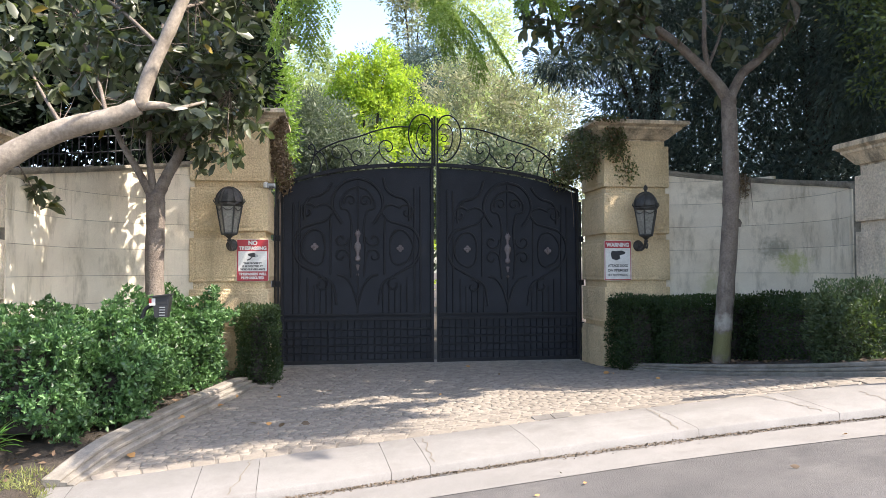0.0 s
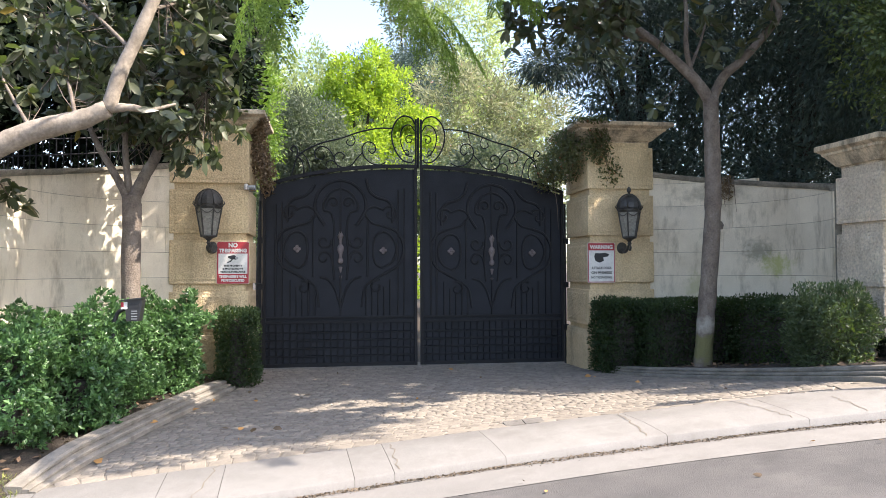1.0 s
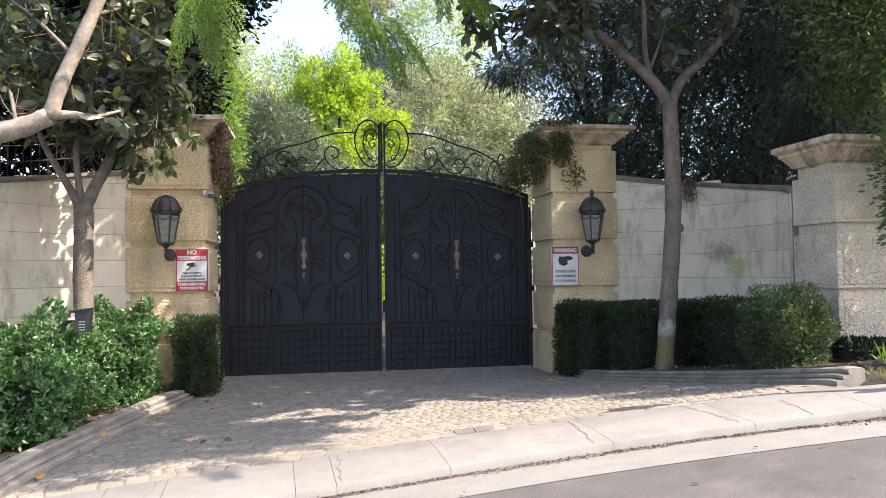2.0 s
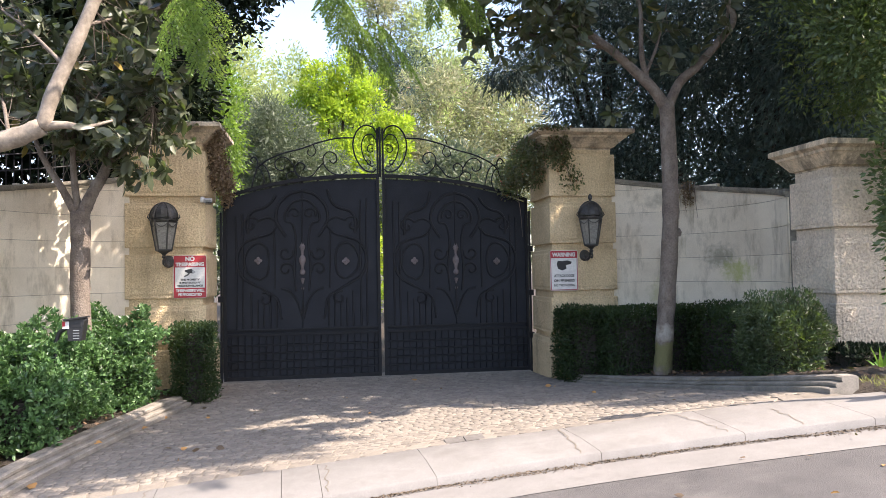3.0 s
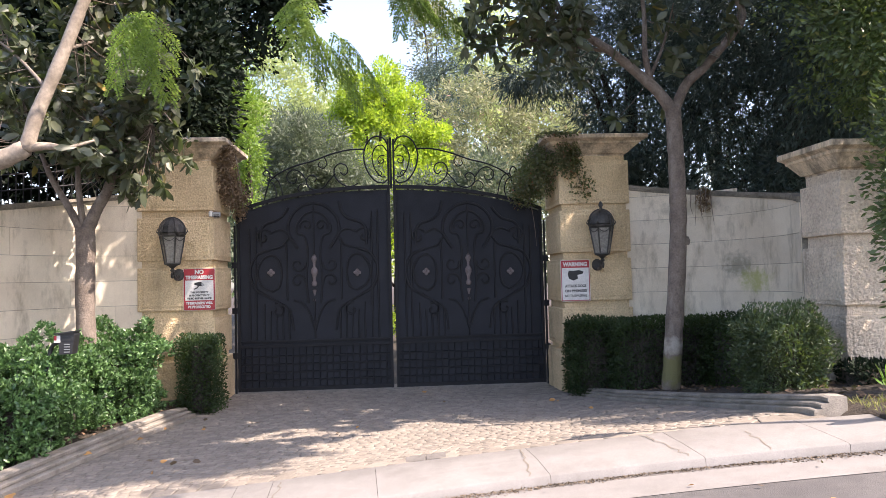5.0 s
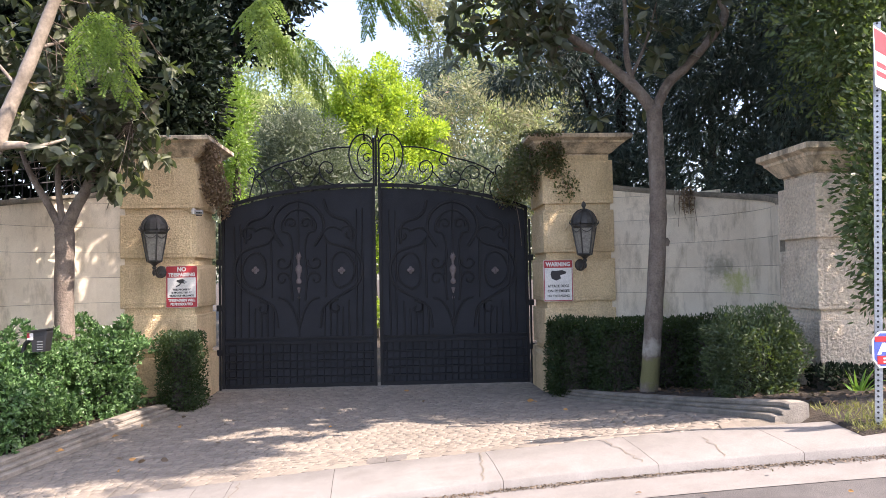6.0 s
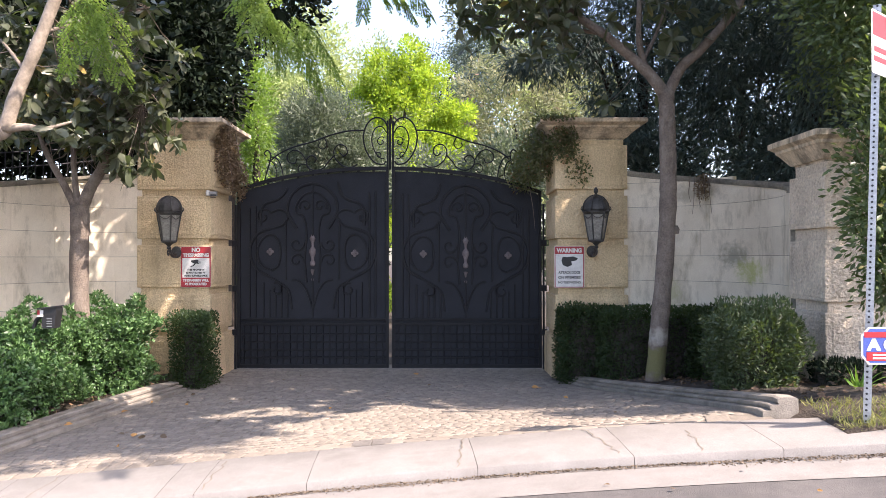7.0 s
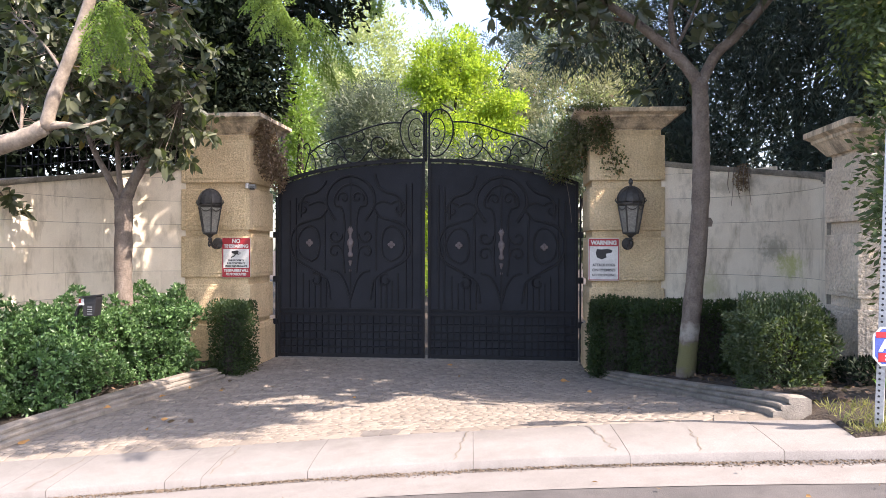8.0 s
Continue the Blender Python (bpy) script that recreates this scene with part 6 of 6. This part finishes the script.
vine("wall_creeper", "dead creeper stems hanging over the wall coping", [((4.66, -1.63, 2.98), (0.10, 0.09, 0.1), 0.4), ((4.62, -1.66, 2.82), (0.12, 0.10, 0.16), 0.6)], 420, 0.035, M_LEAF_DRY, 43,
     [[(4.50 + 0.05 * k, -1.50 - 0.06 * k, 3.04), (4.47 + 0.05 * k, -1.555 - 0.06 * k, 2.9), (4.46 + 0.055 * k, -1.56 - 0.06 * k, 2.78 - 0.06 * ((k * 7) % 3)), (4.49 + 0.055 * k - 0.05 * (k % 2), -1.55 - 0.06 * k, 2.66 - 0.09 * ((k * 5) % 3))] for k in range(5)])


def straps(name, label, x, y, z, n, length, seed):
    rng = random.Random(seed)
    bm = bmesh.new()
    for k in range(n):
        a, t, l = rng.uniform(0, 6.28), rng.uniform(0.15, 0.85), length * rng.uniform(0.6, 1.1)
        dx, dy = math.cos(a), math.sin(a)
        prev = None
        for j in range(7):
            u = j / 6
            r, h = l * t * u, l * (u * (1.15 - t * 0.3) - 0.75 * t * u * u)
            w = 0.018 * (1 - u ** 2) + 0.001
            pr = (bm.verts.new((dx * r - dy * w, dy * r + dx * w, h)), bm.verts.new((dx * r, dy * r, h - 0.004)), bm.verts.new((dx * r + dy * w, dy * r - dx * w, h)))
            if prev:
                bm.faces.new((prev[0], prev[1], pr[1], pr[0]))
                bm.faces.new((prev[1], prev[2], pr[2], pr[1]))
            prev = pr
    th = thing(name, label, "plant", at=(x, y, z))
    part("blades", bm, M_LEAF_STRAP, th)


straps("strap_plant", "green strap-leaved plant at the end of the hedge", -4.72, -5.45, -0.1, 75, 0.62, 3)
straps("strap_plant", "green strap-leaved plant at the end of the hedge", -5.0, -5.2, -0.1, 60, 0.65, 4)
straps("strap_plant", "young strap-leaved plant below the end pier", 4.75, -5.45, 0.58, 16, 0.42, 5)

# ---------- grass, fallen leaves, debris ----------
rng = np.random.default_rng(77)
n = 5500
gx, gy = rng.uniform(3.85, 7.5, n), rng.uniform(0, 1, n)
gy = y_joint(gx) + 0.30 + gy ** 1.6 * 0.75
P = np.stack([gx, gy, bed(gx, gy)], 1)
n2 = 2500
hx = rng.uniform(-6.2, -3.9, n2)
hy = -6.15 + 0.45 * rng.random(n2) ** 1.5
P = np.concatenate([P, np.stack([hx, hy, bed(hx, hy)], 1)])
D = rng.normal(size=P.shape) * 0.6 + np.array([0, 0, 0.7])
tagged(part("grass", leaves("grass", P, D, 0.07, M_GRASS, 0.10, rng), M_GRASS), "sparse dry verge grass", "grass", kind="stuff")
# fine debris along the gutter joint
n = 9000
gx = rng.uniform(-6, 7, n)
gy = y_joint(gx) + 0.014 - np.abs(rng.normal(size=n)) * 0.028 * (1 + np.sin(gx * 2.3) * 0.5 + np.sin(gx * 9.1) * 0.3)
P = np.stack([gx, gy, street(gx) - 0.106 + rng.random(n) * 0.012], 1)
tagged(part("gutter_debris", leaves("gutter_debris", P, rng.normal(size=P.shape) * np.array([1, 1, 0.15]), 0.019, M_DEBRIS, 0.55, rng), M_DEBRIS), "dead leaves and grit along the gutter joint", "debris", kind="stuff")
# litter in the beds
M_LITTER = leafmat("leaf_litter", (0.07, 0.045, 0.03), (0.18, 0.11, 0.065), 0.8, 0.05)
n = 1500
lx = np.concatenate([rng.uniform(-5.2, -2.9, n // 2), rng.uniform(2.8, 5.2, n // 2)])
ly = np.concatenate([rng.uniform(-5.9, -1.2, n // 2), rng.uniform(-6.2, -1.6, n // 2)])
ok = np.where(lx < 0, lx < x_left(ly) - 0.3, lx > x_right(ly) + 0.3)
lx, ly = lx[ok], ly[ok]
P = np.stack([lx, ly, bed(lx, ly) + 0.012], 1)
tagged(part("leaf_litter", leaves("leaf_litter", P, rng.normal(size=P.shape) * np.array([1, 1, 0.2]), 0.07, M_LITTER, 0.5, rng), M_LITTER), "brown leaf litter in the beds", "leaf litter", kind="stuff")


def fallen(x, y, size, seed, colour, label):
    r = np.random.default_rng(seed)
    a = r.random() * 6.28
    me = leaves("fallen_leaf", np.zeros((1, 3)), np.array([[math.cos(a), math.sin(a), 0.06]]), size, colour, 0.5, r, 0.35, True, 0.05)
    ob = part("fallen_leaf", me, colour)
    ob.location = (x, y, float(gz(x, y)) + 0.016)
    tagged(ob, label, "leaf", "fallen leaves on the drive")


DEAD = leafmat("dark_fallen_leaf", (0.06, 0.04, 0.03), (0.12, 0.08, 0.05), 0.7, 0.05)
for k, (x, y) in enumerate(((-3.25, -3.93), (-2.98, -3.2), (-3.50, -5.3), (-3.0, -2.75))):
    fallen(x, y, 0.19, k, M_LEAF_FALLEN, "curled orange fallen leaf on the cobbles")
rr = random.Random(9)
for k in range(26):
    y = -0.25 - 5.0 * rr.random() ** 1.3
    fallen(rr.uniform(-2.6, 2.6), y, rr.uniform(0.05, 0.11), 50 + k, DEAD if k % 3 else M_LEAF_FALLEN, "small brown fallen leaf on the cobbles")
for k in range(22):
    x = rr.uniform(-4, 5)
    r = np.random.default_rng(90 + k)
    y = float(y_joint(x)) - rr.uniform(0.1, 2.2)
    ob = part("fallen_leaf", leaves("fallen_leaf", np.zeros((1, 3)), r.normal(size=(1, 3)) * np.array([1, 1, 0.05]), 0.05, DEAD if k % 2 else M_LEAF_FALLEN, 0.5, r, 0.3, True), DEAD)
    ob.location = (x, y, float(street(x)) - 0.07 + 0.012 * (k % 2))
    tagged(ob, "small dry leaf on the street", "leaf", "dry leaves on the street")
# ---------- setts of the drive ----------
SETT = 0.104


def sett_verts(w, l, h, r):
    """A worn cobble: rounded top over straight sides."""
    ch = 0.006
    def q(a, b):
        return a * (1 + 0.10 * r.uniform(-1, 1)), b * (1 + 0.08 * r.uniform(-1, 1))
    c = [q(-w, -l), q(w, -l), q(w, l), q(-w, l)]
    top = [(x - math.copysign(ch, x), y - math.copysign(ch, y), h + r.uniform(-0.0008, 0.0008)) for x, y in c]
    mid = [(x, y, h - 0.004) for x, y in c]
    low = [(x, y, -0.03) for x, y in c]
    return top + mid + low + [(0, 0, h + 0.0006)]


SETT_FACES = [(0, 1, 12), (1, 2, 12), (2, 3, 12), (3, 0, 12), (4, 5, 1), (4, 1, 0), (5, 6, 2), (5, 2, 1), (6, 7, 3), (6, 3, 2), (7, 4, 0), (7, 0, 3),
              (8, 9, 5), (8, 5, 4), (9, 10, 6), (9, 6, 5), (10, 11, 7), (10, 7, 6), (11, 8, 4), (11, 4, 7)]
r = random.Random(4)
kinds = [raw("sett", sett_verts(0.0475, 0.0475, 0.003, r), SETT_FACES, M_SETT) for _ in range(6)]
edge_kinds = [raw("edge_sett", sett_verts(0.098, 0.092, 0.004, r), SETT_FACES, M_SETT) for _ in range(4)]
base_sets = [np.array(sett_verts(0.0475, 0.0475, 0.003, r)) for _ in range(12)]


def stand(x, y, turn):
    """The pose of a sett lying on the sloping drive."""
    e = 0.05
    dzx = float(gz(x + e, y) - gz(x - e, y)) / (2 * e)
    dzy = float(gz(x, y + e) - gz(x, y - e)) / (2 * e)
    n = Vector((-dzx, -dzy, 1)).normalized()
    return Matrix.Translation((x, y, float(gz(x, y)))) @ n.to_track_quat('Z', 'Y').to_matrix().to_4x4() @ Matrix.Rotation(turn, 4, 'Z')


count = 0
x = -3.6
while x < 3.35:
    y = float(y_edge(x)) + 0.10
    if not (0.11 < x < 0.50) and x_left(y) + 0.06 < x < x_right(y) - 0.06:
        ob = part("edge_sett", edge_kinds[r.randrange(4)], M_SETT, drive)
        ob.matrix_basis = stand(x, y, -0.06 * max(0, x) + r.uniform(-0.03, 0.03))
    x += 0.205
allv, allf = [], []
row = 0
while True:
    off = 0.25 + row * SETT
    if off > 6.6:
        break
    x = -3.8 + (row % 2) * SETT / 2
    while x < 3.6:
        bend = np.clip(off / 2.5, 0, 1)
        y = float(y_edge(x) * (1 - bend) + (-5.85) * bend) + off - 0.009 * r.uniform(-1, 1) + 0.012 * math.sin(x * 2.7 + row)
        xx = x + r.uniform(-0.014, 0.014) + 0.02 * math.sin(row * 1.7)
        inside = y < 0.35 and x_left(y) + 0.05 < xx < x_right(y) - 0.05 and (y < -1.6 or -2.6 < xx < 2.55) and not (0.08 < xx < 0.52 and -5.86 < y < -5.60)
        if inside:
            if count < 300 and row < 8 and -1.9 < xx < 3.0:
                ob = part("sett", kinds[r.randrange(6)], M_SETT, drive)
                ob.matrix_basis = stand(xx, y, r.uniform(-0.12, 0.12))
                count += 1
            else:
                v = base_sets[r.randrange(12)].copy()
                a = r.uniform(-0.12, 0.12)
                c, s = math.cos(a), math.sin(a)
                v[:, :2] = np.stack([v[:, 0] * c - v[:, 1] * s, v[:, 0] * s + v[:, 1] * c], 1) + (xx, y)
                v[:, 2] += gz(v[:, 0], v[:, 1]) + r.uniform(-0.0012, 0.0012)
                allf.append(np.array(SETT_FACES) + 13 * len(allv))
                allv.append(v)
        x += SETT
    row += 1
tagged(part("setts", fast("setts", np.concatenate(allv), np.concatenate(allf), M_SETT), M_SETT, drive), kind="stuff")
